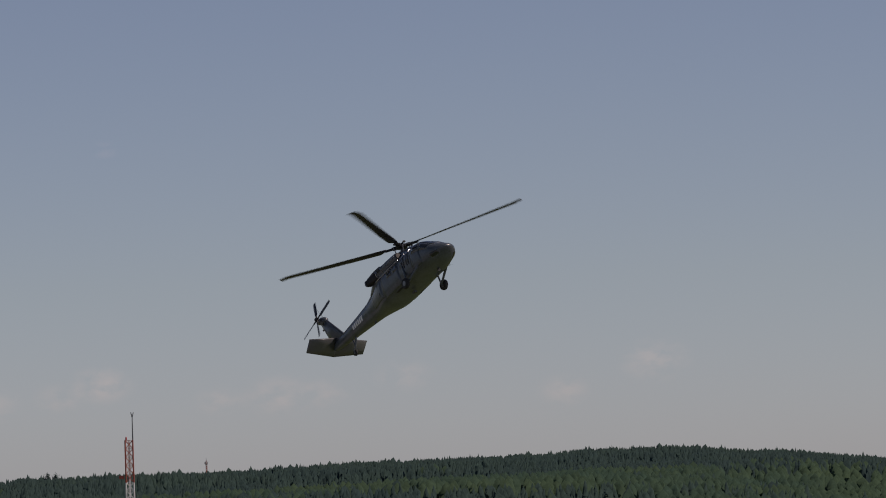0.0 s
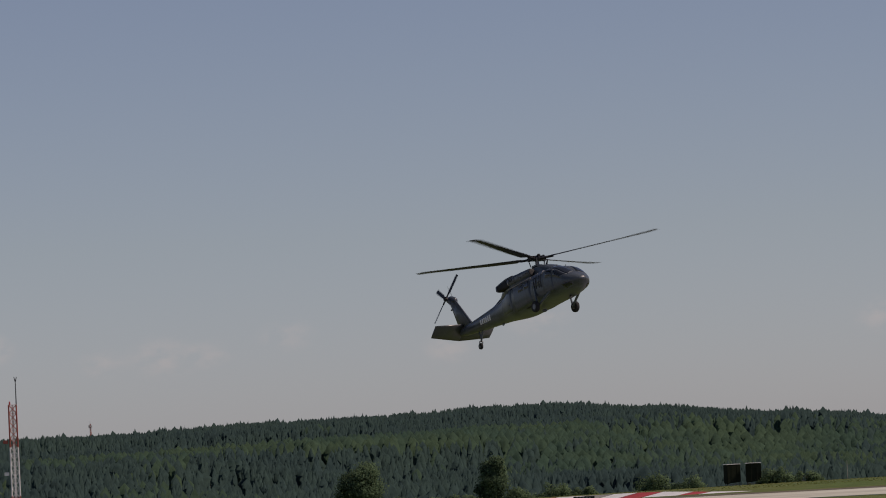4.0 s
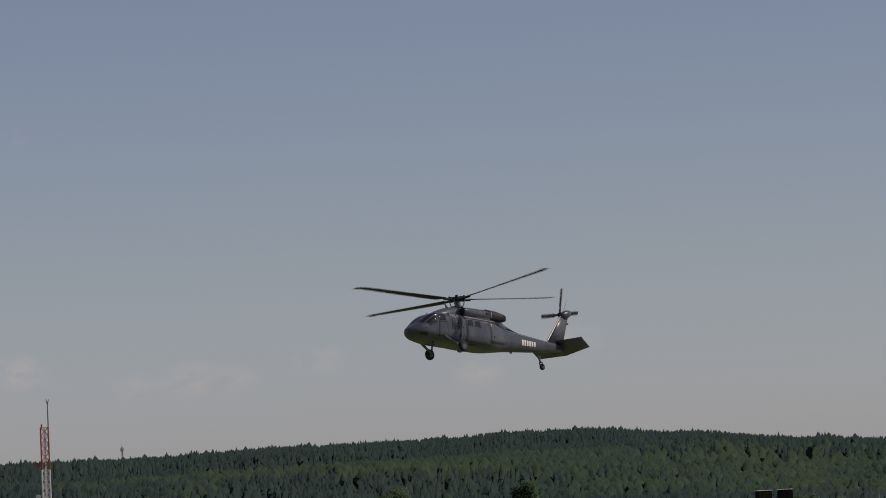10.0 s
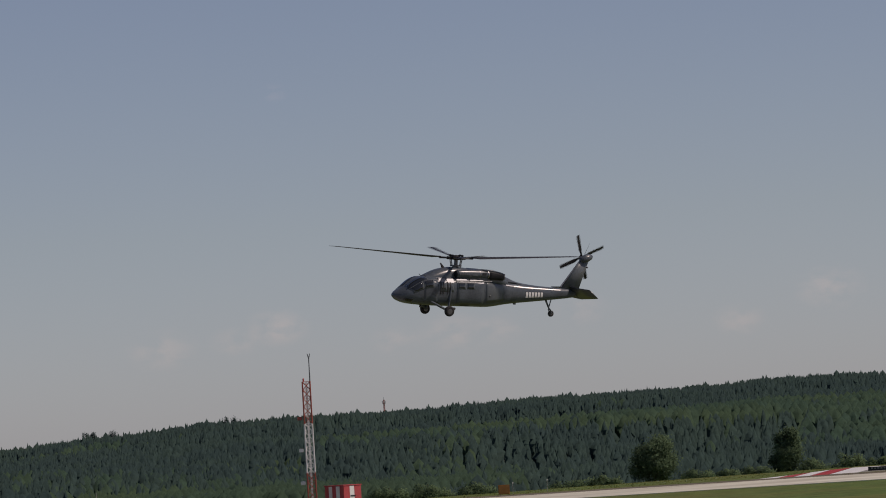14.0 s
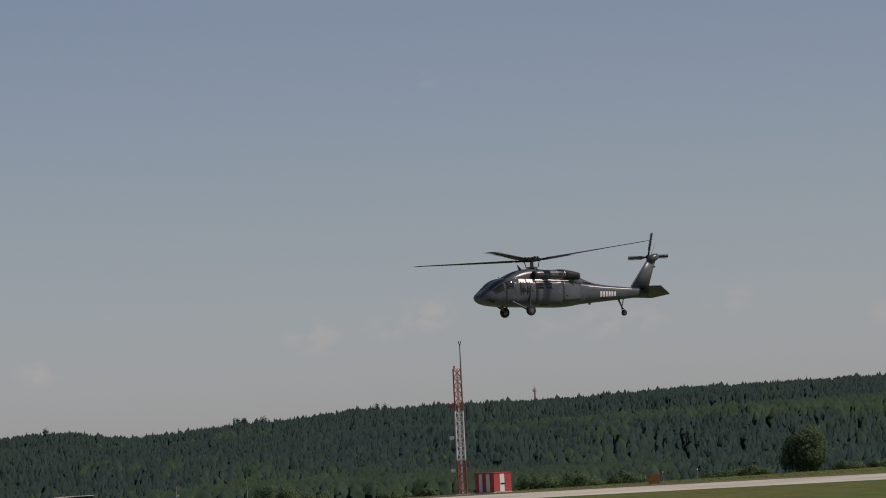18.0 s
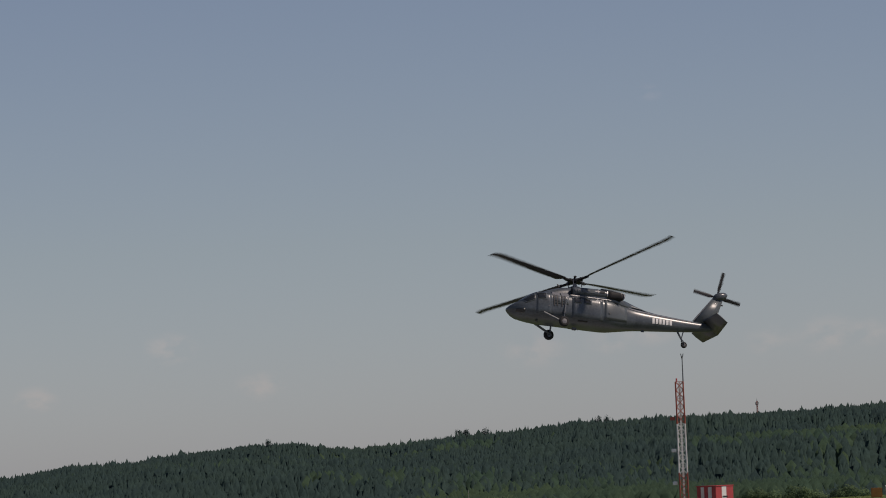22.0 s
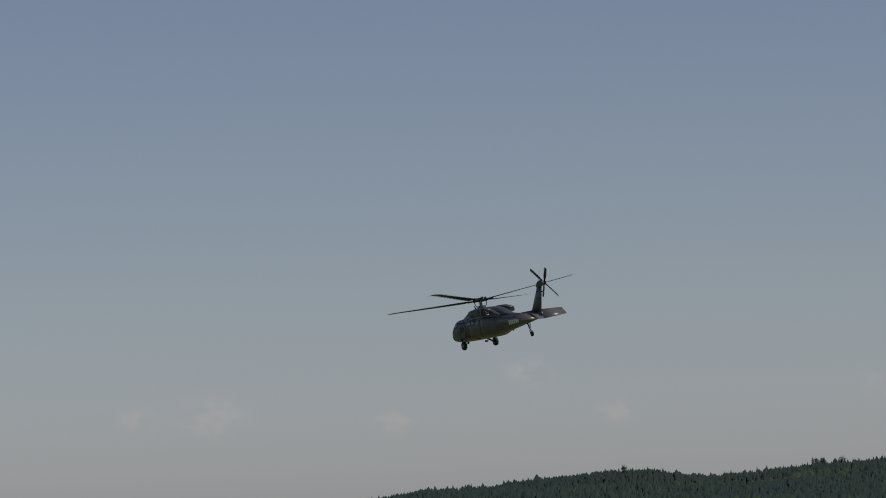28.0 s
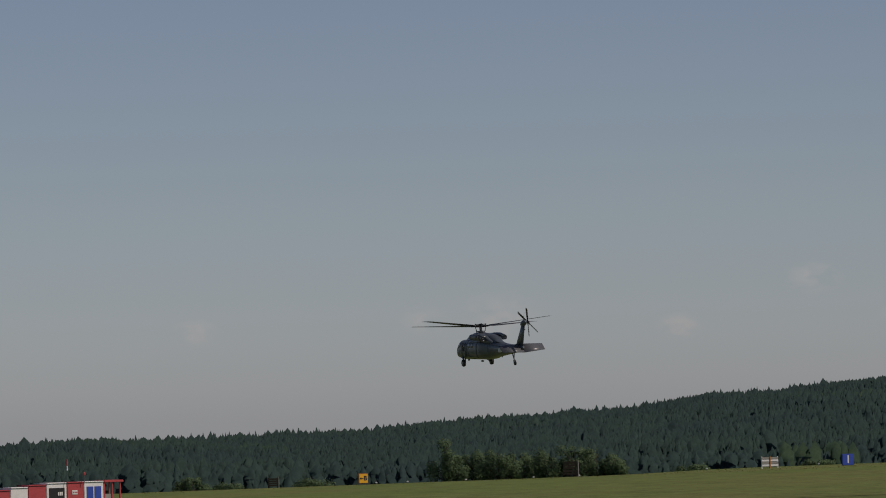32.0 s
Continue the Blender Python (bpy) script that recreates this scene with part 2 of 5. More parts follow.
def loft(bm, rings, close=True):
    """Skins a row of closed rings of points."""
    rows = [[bm.verts.new(p) for p in ring] for ring in rings]
    n = len(rows[0])
    for a, b in zip(rows, rows[1:]):
        for i in range(n):
            bm.faces.new((a[i], a[(i + 1) % n], b[(i + 1) % n], b[i]))
    if close:
        bm.faces.new(rows[0])
        bm.faces.new(list(reversed(rows[-1])))
    return bm


def turned(bm, profile, m, sides=18):
    """A body of revolution about x: profile of (x, radius), then posed by m."""
    rings = [[m @ Vector((x, r * math.cos(2 * math.pi * i / sides), r * math.sin(2 * math.pi * i / sides))) for i in range(sides)] for x, r in profile]
    return loft(bm, rings)


def spline(table, x):
    """Smooth values of a table of rows (x, ...), x falling."""
    t = sorted(table)
    i = max(0, min(len(t) - 2, next((k for k in range(len(t) - 1) if x <= t[k + 1][0]), len(t) - 2)))
    a, b, c, d = t[max(i - 1, 0)], t[i], t[i + 1], t[min(i + 2, len(t) - 1)]
    s = (x - b[0]) / (c[0] - b[0])
    out = []
    for k in range(1, len(b)):
        m0 = (c[k] - a[k]) / (c[0] - a[0]) * (c[0] - b[0])
        m1 = (d[k] - b[k]) / (d[0] - b[0]) * (c[0] - b[0])
        out.append((2 * s**3 - 3 * s**2 + 1) * b[k] + (s**3 - 2 * s**2 + s) * m0 + (-2 * s**3 + 3 * s**2) * c[k] + (s**3 - s**2) * m1)
    return out


# ---- the helicopter: origin at the rotor head, x forward, y to its left, z up ----
HULL = [(4.64, 0.20, -2.53, -2.37, 2.0), (4.50, 0.42, -2.64, -2.24, 2.1), (4.25, 0.68, -2.78, -2.09, 2.3), (3.8, 0.94, -2.92, -1.82, 2.6),
        (3.3, 1.07, -2.98, -1.46, 3.1), (2.8, 1.12, -3.01, -1.24, 3.6), (2.3, 1.16, -3.03, -1.19, 3.7), (1.5, 1.18, -3.04, -1.18, 3.4),
        (-1.5, 1.18, -3.05, -1.18, 3.4), (-2.2, 1.11, -3.05, -1.20, 3.2), (-3.0, 0.86, -2.97, -1.30, 2.8), (-3.9, 0.66, -2.84, -1.42, 2.5),
        (-5.2, 0.56, -2.71, -1.54, 2.3), (-6.6, 0.44, -2.58, -1.64, 2.3), (-8.0, 0.33, -2.44, -1.72, 2.2), (-9.2, 0.22, -2.30, -1.78, 2.2), (-9.7, 0.10, -2.14, -1.86, 2.0)]


def hull(x, deg, out=0.0):
    """A point of the hull at station x; 0 degrees is the top, 90 the left side."""
    hw, zb, zt, n = spline(HULL, x)
    u = radians(deg)
    s, c = math.sin(u), math.cos(u)
    y = (hw + out) * math.copysign(abs(s) ** (2 / n), s)
    z = (zb + zt) / 2 + ((zt - zb) / 2 + out) * math.copysign(abs(c) ** (2 / n), c)
    return Vector((x, y, z))


def hull_panel(bm, x0, x1, u0, u1, out=0.014, cut=0.0, nx=6, nu=5):
    """A thin plate that lies on the hull; cut slants its front edge."""
    top, low = [], []
    for i in range(nx + 1):
        for j in range(nu + 1):
            u = u0 + (u1 - u0) * j / nu
            x = x0 + (x1 - x0) * i / nx + cut * (j / nu - 0.5) * (1 - i / nx)
            top.append(bm.verts.new(hull(x, u, out)))
            low.append(bm.verts.new(hull(x, u, -0.01)))
    k = nu + 1
    for i in range(nx):
        for j in range(nu):
            a = i * k + j
            bm.faces.new((top[a], top[a + 1], top[a + k + 1], top[a + k]))
    rim = [j for j in range(k)] + [i * k + nu for i in range(1, nx + 1)] + [nx * k + j for j in range(nu - 1, -1, -1)] + [i * k for i in range(nx - 1, 0, -1)]
    for a, b in zip(rim, rim[1:] + rim[:1]):
        bm.faces.new((top[a], top[b], low[b], low[a]))
    return bm


def wing(bm, root, tip, thick_root, thick_tip):
    """A tapered aerofoil plate: root and tip are (leading edge, trailing edge) points, its normal taken across them."""
    rings = []
    for (le, te), th in ((root, thick_root), (tip, thick_tip)):
        le, te = Vector(le), Vector(te)
        span = Vector(tip[0]) - Vector(root[0])
        nrm = (te - le).cross(span).normalized()
        prof = [(0.0, 0.0), (0.06, 0.6), (0.3, 1.0), (0.65, 0.7), (1.0, 0.08), (1.0, -0.08), (0.65, -0.7), (0.3, -1.0), (0.06, -0.6)]
        rings.append([le + (te - le) * f + nrm * (th / 2 * w) for f, w in prof])
    return loft(bm, rings)


def build_helicopter():
    heli = thing("helicopter", pose(0, 0, 20), "dark grey twin-engine utility helicopter flying with its wheels down", "helicopter")
    xs = [4.64, 4.59, 4.48, 4.35, 4.15, 3.9, 3.6, 3.3, 3.0, 2.7, 2.4, 2.1, 1.8, 1.4, 0.8, 0.2, -0.4, -1.0, -1.5, -1.9, -2.3, -2.6, -2.9, -3.2, -3.6, -4.0, -4.6, -5.2, -5.9, -6.6, -7.3, -8.0, -8.6, -9.2, -9.5, -9.7]
    part("fuselage", loft(bmesh.new(), [[hull(x, 360 * i / 40) for i in range(40)] for x in xs]), PAINT, heli, smooth=True)
    # transmission fairing over the cabin roof
    deck = [(2.65, 0.40, -1.22, 2.4), (2.1, 0.62, -0.99, 2.8), (1.5, 0.68, -0.75, 2.8), (0.8, 0.68, -0.60, 3), (0.0, 0.68, -0.56, 3), (-0.9, 0.66, -0.62, 3), (-1.8, 0.66, -0.66, 2.8), (-2.6, 0.62, -0.74, 2.5), (-3.2, 0.54, -0.88, 2.2), (-3.8, 0.42, -1.10, 2.1), (-4.5, 0.32, -1.36, 2), (-5.3, 0.24, -1.51, 2), (-6.2, 0.12, -1.61, 2)]
    rings = []
    for i in range(38):
        x = 2.65 - 8.85 * i / 37
        hw, zt, n = spline(deck, x)
        ring = []
        for j in range(21):
            u = radians(-90 + 180 * j / 20)
            ring.append((x, hw * math.copysign(abs(math.sin(u)) ** (2 / n), math.sin(u)), min(-1.45, zt - 0.12) + (zt - min(-1.45, zt - 0.12)) * abs(math.cos(u)) ** (2 / n)))
        rings.append(ring)
    part("rotor_fairing", loft(bmesh.new(), rings), PAINT, heli, smooth=True)
    for s in (1, -1):
        bm = bmesh.new()
        turned(bm, [(0.50, 0.18), (0.48, 0.23), (0.38, 0.26), (0.1, 0.28), (-0.6, 0.305), (-1.4, 0.31), (-1.9, 0.29), (-2.1, 0.23)], pose(0, 0.81 * s, -0.97), 24)
        eng = part("engine", bm, PAINT, heli, smooth=True)
        part("intake", turned(bmesh.new(), [(0.515, 0.05), (0.53, 0.18), (0.51, 0.225), (0.49, 0.18)], pose(0, 0.81 * s, -0.97), 20), SOOT, eng, "dark round engine intake", True)
        rings = []
        for x, y, z, w, h in ((-1.75, 0.81, -0.98, 0.30, 0.30), (-2.05, 0.84, -1.0, 0.30, 0.29), (-2.35, 0.91, -1.03, 0.28, 0.25), (-2.62, 0.99, -1.06, 0.25, 0.22), (-2.80, 1.06, -1.09, 0.23, 0.20)):
            rings.append([(x - 0.10 * math.cos(a), s * (y + w * math.copysign(abs(math.cos(a)) ** 0.6, math.cos(a))), z + h * math.copysign(abs(math.sin(a)) ** 0.6, math.sin(a))) for a in [2 * math.pi * i / 20 for i in range(20)]])
        duct = part("exhaust", loft(bmesh.new(), rings), SOOT, eng, "sooty outward turned engine exhaust duct", True)
        lip = [[(x - 0.10 * math.cos(a), s * (1.06 + w * math.copysign(abs(math.cos(a)) ** 0.6, math.cos(a))), -1.09 + h * math.copysign(abs(math.sin(a)) ** 0.6, math.sin(a))) for a in [2 * math.pi * i / 20 for i in range(20)]] for x, w, h in ((-2.77, 0.24, 0.21), (-2.79, 0.255, 0.225), (-2.84, 0.25, 0.22), (-2.82, 0.19, 0.16))]
        part("exhaust_lip", loft(bmesh.new(), lip), STEEL, duct, "pale metal exhaust lip")
        # sloping fairing that carries the cowl down to the boom
        rings = []
        for x, y, z, w, h in ((0.3, 0.52, -1.14, 0.42, 0.40), (-1.0, 0.56, -1.10, 0.46, 0.44), (-1.9, 0.56, -1.14, 0.46, 0.42), (-2.5, 0.52, -1.22, 0.42, 0.36), (-3.1, 0.44, -1.35, 0.32, 0.26), (-3.7, 0.36, -1.50, 0.2, 0.14)):
            rings.append([(x, s * (y + w * math.copysign(abs(math.cos(a)) ** 0.6, math.cos(a))), z + h * math.copysign(abs(math.sin(a)) ** 0.6, math.sin(a))) for a in [2 * math.pi * i / 20 for i in range(20)]])
        part("cowl_fairing", loft(bmesh.new(), rings), PAINT, eng, smooth=True)
        bm = loft(bmesh.new(), [[(x, s * (y + w * math.copysign(abs(math.cos(a)) ** 0.4, math.cos(a))), z + 0.07 * math.copysign(abs(math.sin(a)) ** 0.4, math.sin(a))) for a in [2 * math.pi * i / 16 for i in range(16)]] for x, y, z, w in ((-1.45, 0.78, -0.70, 0.26), (-2.1, 0.82, -0.72, 0.27), (-2.75, 0.94, -0.86, 0.23), (-3.02, 1.0, -0.95, 0.2))])
        part("exhaust_shroud", bm, PAINT, eng, "dark grey flat shroud over the exhaust", True)
        part("exhaust_flange", turned(bmesh.new(), [(-1.80, 0.29), (-1.80, 0.335), (-1.86, 0.335), (-1.86, 0.29)], pose(0, 0.81 * s, -0.97), 24), TRIM, eng, "bright metal exhaust flange")
        part("cowl_vent", box(bmesh.new(), -1.66, -1.34, min(1.06 * s, 1.135 * s), max(1.06 * s, 1.135 * s), -1.0, -0.86, 0.01), BLACK, eng, "dark cowl vent")
        part("cowl_hatch", box(bmesh.new(), -0.98, -0.60, min(1.05 * s, 1.122 * s), max(1.05 * s, 1.122 * s), -1.06, -0.86, 0.015), PAINT_LIGHT, eng, "paler square cowl hatch")
        part("cowl_band", turned(bmesh.new(), [(-1.16, 0.30), (-1.16, 0.322), (-1.22, 0.322), (-1.22, 0.30)], pose(0, 0.81 * s, -0.97), 24), STEEL, eng)
        part("cowl_latch", box(bmesh.new(), -0.5, -0.38, min(1.08 * s, 1.125 * s), max(1.08 * s, 1.125 * s), -1.10, -1.04), STEEL, eng)
        bm = bmesh.new()
        box(bm, -2.0, 0.36, 0.5 if s > 0 else -0.82, 0.82 if s > 0 else -0.5, -1.35, -0.9, 0.08)
        part("engine_pylon", bm, PAINT, eng)
        for i in range(6):
            x = 0.38 - 0.17 * i
            part("marking_bar", box(bmesh.new(), x - 0.10, x, min(1.06 * s, 1.105 * s), max(1.06 * s, 1.105 * s), -1.02, -0.91), PAINT_PALE, eng, "faint grey marking bar")
        # glazing in slim frames
        part("window_frame", hull_panel(bmesh.new(), 3.96, 2.66, 3 * s, 45 * s, 0.008, cut=0.2), PAINT_LIGHT, heli, "mid grey windshield frame", True)
        part("window_frame", hull_panel(bmesh.new(), 3.82, 3.02, 45.5 * s, 86 * s, 0.008, cut=-0.3), PAINT_LIGHT, heli, "mid grey quarter window frame", True)
        # broken strips added along the shoulder to stand in for its sun glint
        for a, b in ((1.92, 1.40), (1.32, 0.80), (0.56, -0.36), (-0.46, -1.46)):
            part("glint_strip", loft(bmesh.new(), [[(x, y * s, z) for y, z in ((0.96, -1.53), (1.13, -1.54), (1.125, -1.525), (0.985, -1.283), (0.95, -1.262), (0.6, -1.24))] for x in (a, b)]), GLINT, heli, "glossy strip added over the doors for the sun's glint")
        # the boom's long sun highlight, made as an added metal strip
        part("boom_glint_strip", loft(bmesh.new(), [[hull(x, (a + 3) * s, o) for a, o in ((46, 0.0), (46, 0.02), (54, 0.02), (54, 0.0))] for x in (-3.5, -4.2, -5, -5.8, -6.6, -7.4, -8.0)]), TRIM, heli, "bright metal strip added for the glint along the boom")
        part("windshield_pane", hull_panel(bmesh.new(), 3.90, 2.72, 5 * s, 43 * s, cut=0.2), GLASS, heli, "dark glossy windshield pane", True)
        part("quarter_pane", hull_panel(bmesh.new(), 3.74, 3.10, 48 * s, 82 * s, cut=-0.3), GLASS, heli, "dark glossy quarter window", True)
        cd = part("cockpit_door", hull_panel(bmesh.new(), 3.0, 2.0, 52 * s, 128 * s, 0.012), PAINT, heli, smooth=True)
        part("window_frame", hull_panel(bmesh.new(), 3.01, 2.30, 49 * s, 86 * s, 0.016, -0.1), PAINT_LIGHT, cd, "mid grey door window frame", True)
        part("window_pane", hull_panel(bmesh.new(), 2.94, 2.38, 53 * s, 82 * s, 0.024, -0.1), GLASS, cd, "dark cockpit door window", True)
        part("chin_window", hull_panel(bmesh.new(), 4.22, 3.72, 108 * s, 140 * s, 0.012), GLASS, heli, "dark chin window", True)
        for a, b in ((1.82, 1.42), (1.30, 0.92)):
            gw = part("gunner_window", hull_panel(bmesh.new(), a + 0.07, b - 0.07, 61 * s, 90 * s, 0.012), PAINT_LIGHT, heli, "grey framed sliding gunner window", True)
            part("pane", hull_panel(bmesh.new(), a - 0.02, b + 0.02, 64 * s, 87 * s, 0.02), SKY_TINT_GLASS, gw, "pale window pane with sky reflection put into its colour", True)
            for x in (a, (a + b) / 2):
                part("window_bar", hull_panel(bmesh.new(), x + 0.035, x - 0.035, 60 * s, 92 * s, 0.03, nx=1), BLACK, gw, "dark upright window bar")
        door = part("cabin_door", hull_panel(bmesh.new(), 0.6, -1.5, 48 * s, 134 * s, 0.016, nx=8, nu=8), PAINT, heli, "sliding cabin door", True)
        for a, b in ((0.46, 0.0), (-0.22, -0.68)):
            part("window_frame", hull_panel(bmesh.new(), a + 0.05, b - 0.05, 63 * s, 86 * s, 0.022), PAINT_LIGHT, door, "grey cabin window frame", True)
            part("window_pane", hull_panel(bmesh.new(), a, b, 65 * s, 84 * s, 0.028), GLASS, door, "small dark cabin door window", True)
        part("door_rail", rod(bmesh.new(), (0.7, 1.12 * s, -1.38), (-2.1, 1.08 * s, -1.38), 0.025), TRIM, heli)
        part("side_panel", hull_panel(bmesh.new(), -1.62, -3.3, 50 * s, 118 * s, 0.012, nx=8), PAINT_LIGHT, heli, "paler grey rear cabin panel", True)
        # disc added in place of a small white glint on the rear side
        part("side_disc", turned(bmesh.new(), [(-0.02, 0.02), (-0.02, 0.07), (0.02, 0.07)], pose(-1.95, 1.165 * s, -2.3, 0, 0, 90), 12), PAINT_PALE, heli, "small grey round disc added for a glint", True)
        part("door_handle", box(bmesh.new(), 2.12, 2.24, min(1.155 * s, 1.19 * s), max(1.155 * s, 1.19 * s), -2.32, -2.27, 0.01), STEEL, heli)
        part("belly_mark", hull_panel(bmesh.new(), 0.1, -0.55, 142 * s, 150 * s, 0.012, nx=3, nu=3), BLACK, heli, "dark stencil patch low on the side", True)
        # registration shown as plain bars
        for i in range(6):
            x = -5.16 - 0.245 * i
            part("marking_bar", hull_panel(bmesh.new(), x + 0.03, x - 0.14, 82 * s, 112 * s, 0.012, nx=2, nu=4), LETTER, heli, "white painted marking bar")
        # main landing gear
        gx, gy, gz = 1.25, 1.40 * s, -3.32
        wheel = part("main_wheel", turned(bmesh.new(), [(-0.11, 0.17), (-0.13, 0.24), (-0.11, 0.31), (-0.05, 0.335), (0.05, 0.335), (0.11, 0.31), (0.13, 0.24), (0.11, 0.17)], pose(gx, gy, gz, 0, 0, 90), 24), RUBBER, heli, "black rubber main wheel", True)
        part("rim", turned(bmesh.new(), [(-0.12, 0.04), (-0.115, 0.165), (0.115, 0.165), (0.12, 0.04)], pose(gx, gy, gz, 0, 0, 90), 16), STEEL, wheel, "steel wheel rim")
        bm = rod(bmesh.new(), (2.5, 1.02 * s, -2.72), (1.25, 1.24 * s, -3.3), 0.085, 0.07)
        rod(bm, (1.25, 1.18 * s, gz), (1.25, 1.44 * s, gz), 0.06)
        part("drag_beam", bm, PAINT, heli)
        bm = rod(bmesh.new(), (1.04, 1.16 * s, -1.9), (1.16, 1.22 * s, -2.7), 0.075)
        rod(bm, (1.16, 1.22 * s, -2.7), (1.25, 1.24 * s, gz), 0.055)
        box(bm, 0.92, 1.14, min(1.1 * s, 1.24 * s), max(1.1 * s, 1.24 * s), -1.98, -1.72, 0.04)
        part("shock_strut", bm, PAINT, heli)
    part("windshield_pane", hull_panel(bmesh.new(), 3.72, 2.66, -4, 4), PAINT, heli)
    # tail wheel
    wheel = part("tail_wheel", turned(bmesh.new(), [(-0.07, 0.1), (-0.085, 0.15), (-0.05, 0.2), (0.05, 0.2), (0.085, 0.15), (0.07, 0.1)], pose(-7.52, 0, -3.38, 0, 0, 90), 20), RUBBER, heli, "small black tail wheel", True)
    part("rim", turned(bmesh.new(), [(-0.08, 0.02), (-0.075, 0.095), (0.075, 0.095), (0.08, 0.02)], pose(-7.52, 0, -3.38, 0, 0, 90), 12), STEEL, wheel)
    bm = rod(bmesh.new(), (-6.95, 0, -2.3), (-7.42, 0, -3.15), 0.07, 0.055)
    rod(bm, (-7.55, 0, -2.25), (-7.35, 0, -2.98), 0.035)
    for s in (1, -1):
        rod(bm, (-7.40, 0.11 * s, -3.12), (-7.52, 0.11 * s, -3.38), 0.03)
    rod(bm, (-7.40, -0.12, -3.12), (-7.40, 0.12, -3.12), 0.04)
    part("tail_strut", bm, PAINT, heli)
    # fin, stabilator, tail gearbox
    fin = part("fin", wing(bmesh.new(), ((-8.15, 0, -1.78), (-9.55, 0, -1.95)), ((-9.74, 0, 0.30), (-10.36, 0, 0.24)), 0.28, 0.18), PAINT_LIGHT, heli, "tall swept grey tail fin", True)
    part("leading_edge", rod(bmesh.new(), (-8.18, 0, -1.66), (-9.74, 0, 0.25), 0.05, 0.035), GLINT, fin, "polished metal leading edge")
    part("tail_gearbox", turned(bmesh.new(), [(0.44, 0.05), (0.40, 0.15), (0.22, 0.23), (-0.1, 0.265), (-0.42, 0.19), (-0.56, 0.06)], pose(-10.03, 0.02, 0.22, 0, 18, 0), 18), PAINT, fin, "rounded tail gearbox cover", True)
    part("tail_light", turned(bmesh.new(), [(-0.05, 0.02), (-0.04, 0.05), (0.05, 0.05)], pose(-10.21, 0, -0.35), 10), BLACK, fin, "small dark tail lamp")
    droop = pose(-9.15, 0, -1.86, 0, -36, 0)
    stab = None
    for s in (1, -1):
        bm = wing(bmesh.new(), ((0.42, 0.0, 0), (-0.94, 0.0, 0)), ((0.26, 2.10 * s, 0), (-0.70, 2.10 * s, 0)), 0.17, 0.10)
        bmesh.ops.transform(bm, matrix=droop, verts=bm.verts)
        stab = part("stabilator_half", bm, PAINT_PALE, heli, "drooped pale grey stabilator half", True)
        part("tip_lamp", turned(bmesh.new(), [(0.05, 0.01), (0.03, 0.03), (-0.05, 0.03)], droop @ pose(0.2, 2.11 * s, 0), 8), STEEL, stab)
    # small fittings
    for y in (0.3, -0.3):
        part("pitot_tube", rod(bmesh.new(), (2.35, y, -1.26), (2.55, y, -1.08), 0.02), STEEL, heli)
    part("belly_antenna", box(bmesh.new(), -4.75, -4.55, -0.015, 0.015, -2.86, -2.55), PAINT, heli)
    part("landing_lamp", turned(bmesh.new(), [(0.05, 0.02), (0.05, 0.09), (-0.06, 0.09)], pose(2.7, 0.25, -3.10, 0, 40, 0), 12), STEEL, heli, "round belly landing lamp")
    part("wire_cutter", wing(bmesh.new(), ((1.05, 0, -0.72), (0.78, 0, -0.66)), ((1.22, 0, -0.34), (1.14, 0, -0.32)), 0.05, 0.03), BLACK, heli)
    part("cargo_hook", box(bmesh.new(), -0.1, 0.2, -0.1, 0.1, -3.3, -3.14, 0.03), STEEL, heli)
    part("tail_antenna", rod(bmesh.new(), (-9.95, 0, 0.5), (-10.35, 0, 1.25), 0.014, 0.006, 5), STEEL, fin)
    # mast and swash plate
    part("rotor_mast", rod(bmesh.new(), (0, 0, -0.75), (0, 0, -0.05), 0.135, 0.115, 16), STEEL, heli)
    part("mast_base", turned(bmesh.new(), [(-0.80, 0.42), (-0.66, 0.36), (-0.58, 0.2), (-0.52, 0.14)], pose(0, 0, 0, 0, -90, 0), 18), SOOT, heli, "dark flared mast base", True)
    part("swash_plate", turned(bmesh.new(), [(-0.04, 0.12), (-0.05, 0.37), (0.04, 0.37), (0.05, 0.12)], pose(0, 0, -0.48, 0, -90, 0), 20), STEEL, heli)
    for k in range(3):
        a = radians(20 + 120 * k)
        part("servo_rod", rod(bmesh.new(), (0.30 * math.cos(a), 0.30 * math.sin(a), -0.80), (0.33 * math.cos(a), 0.33 * math.sin(a), -0.46), 0.035, 0.03, 6), STEEL, heli)

    # main rotor: a hub that turns, with its cuffs, links and blades
    bm = bmesh.new()
    turned(bm, [(-0.12, 0.12), (-0.10, 0.34), (0.08, 0.36), (0.12, 0.24), (0.17, 0.16), (0.20, 0.05)], pose(0, 0, 0, 0, -90, 0), 20)
    rotor = part("main_rotor", bm, SOOT, heli, "dark flat rotor head")
    for k in range(4):
        m = pose(0, 0, 0, 0, 0, 90 * k)
        bm = box(bmesh.new(), 0.25, 0.62, -0.13, 0.13, -0.09, 0.10, 0.03, m)
        box(bm, 0.58, 1.12, -0.10, 0.10, -0.05, 0.07, 0.03, m)
        part("blade_cuff", bm, SOOT, rotor)
        part("pitch_link", rod(bmesh.new(), m @ Vector((0.36, 0.16, -0.47)), m @ Vector((0.46, 0.22, 0.0)), 0.032, 0.032, 6), STEEL, rotor)
        part("damper", rod(bmesh.new(), m @ Vector((0.28, -0.22, 0.0)), m @ Vector((0.82, -0.15, 0.02)), 0.045, 0.04, 8), STEEL, rotor)
        m = pose(0, 0, 0, 0, 0, 45 + 90 * k)
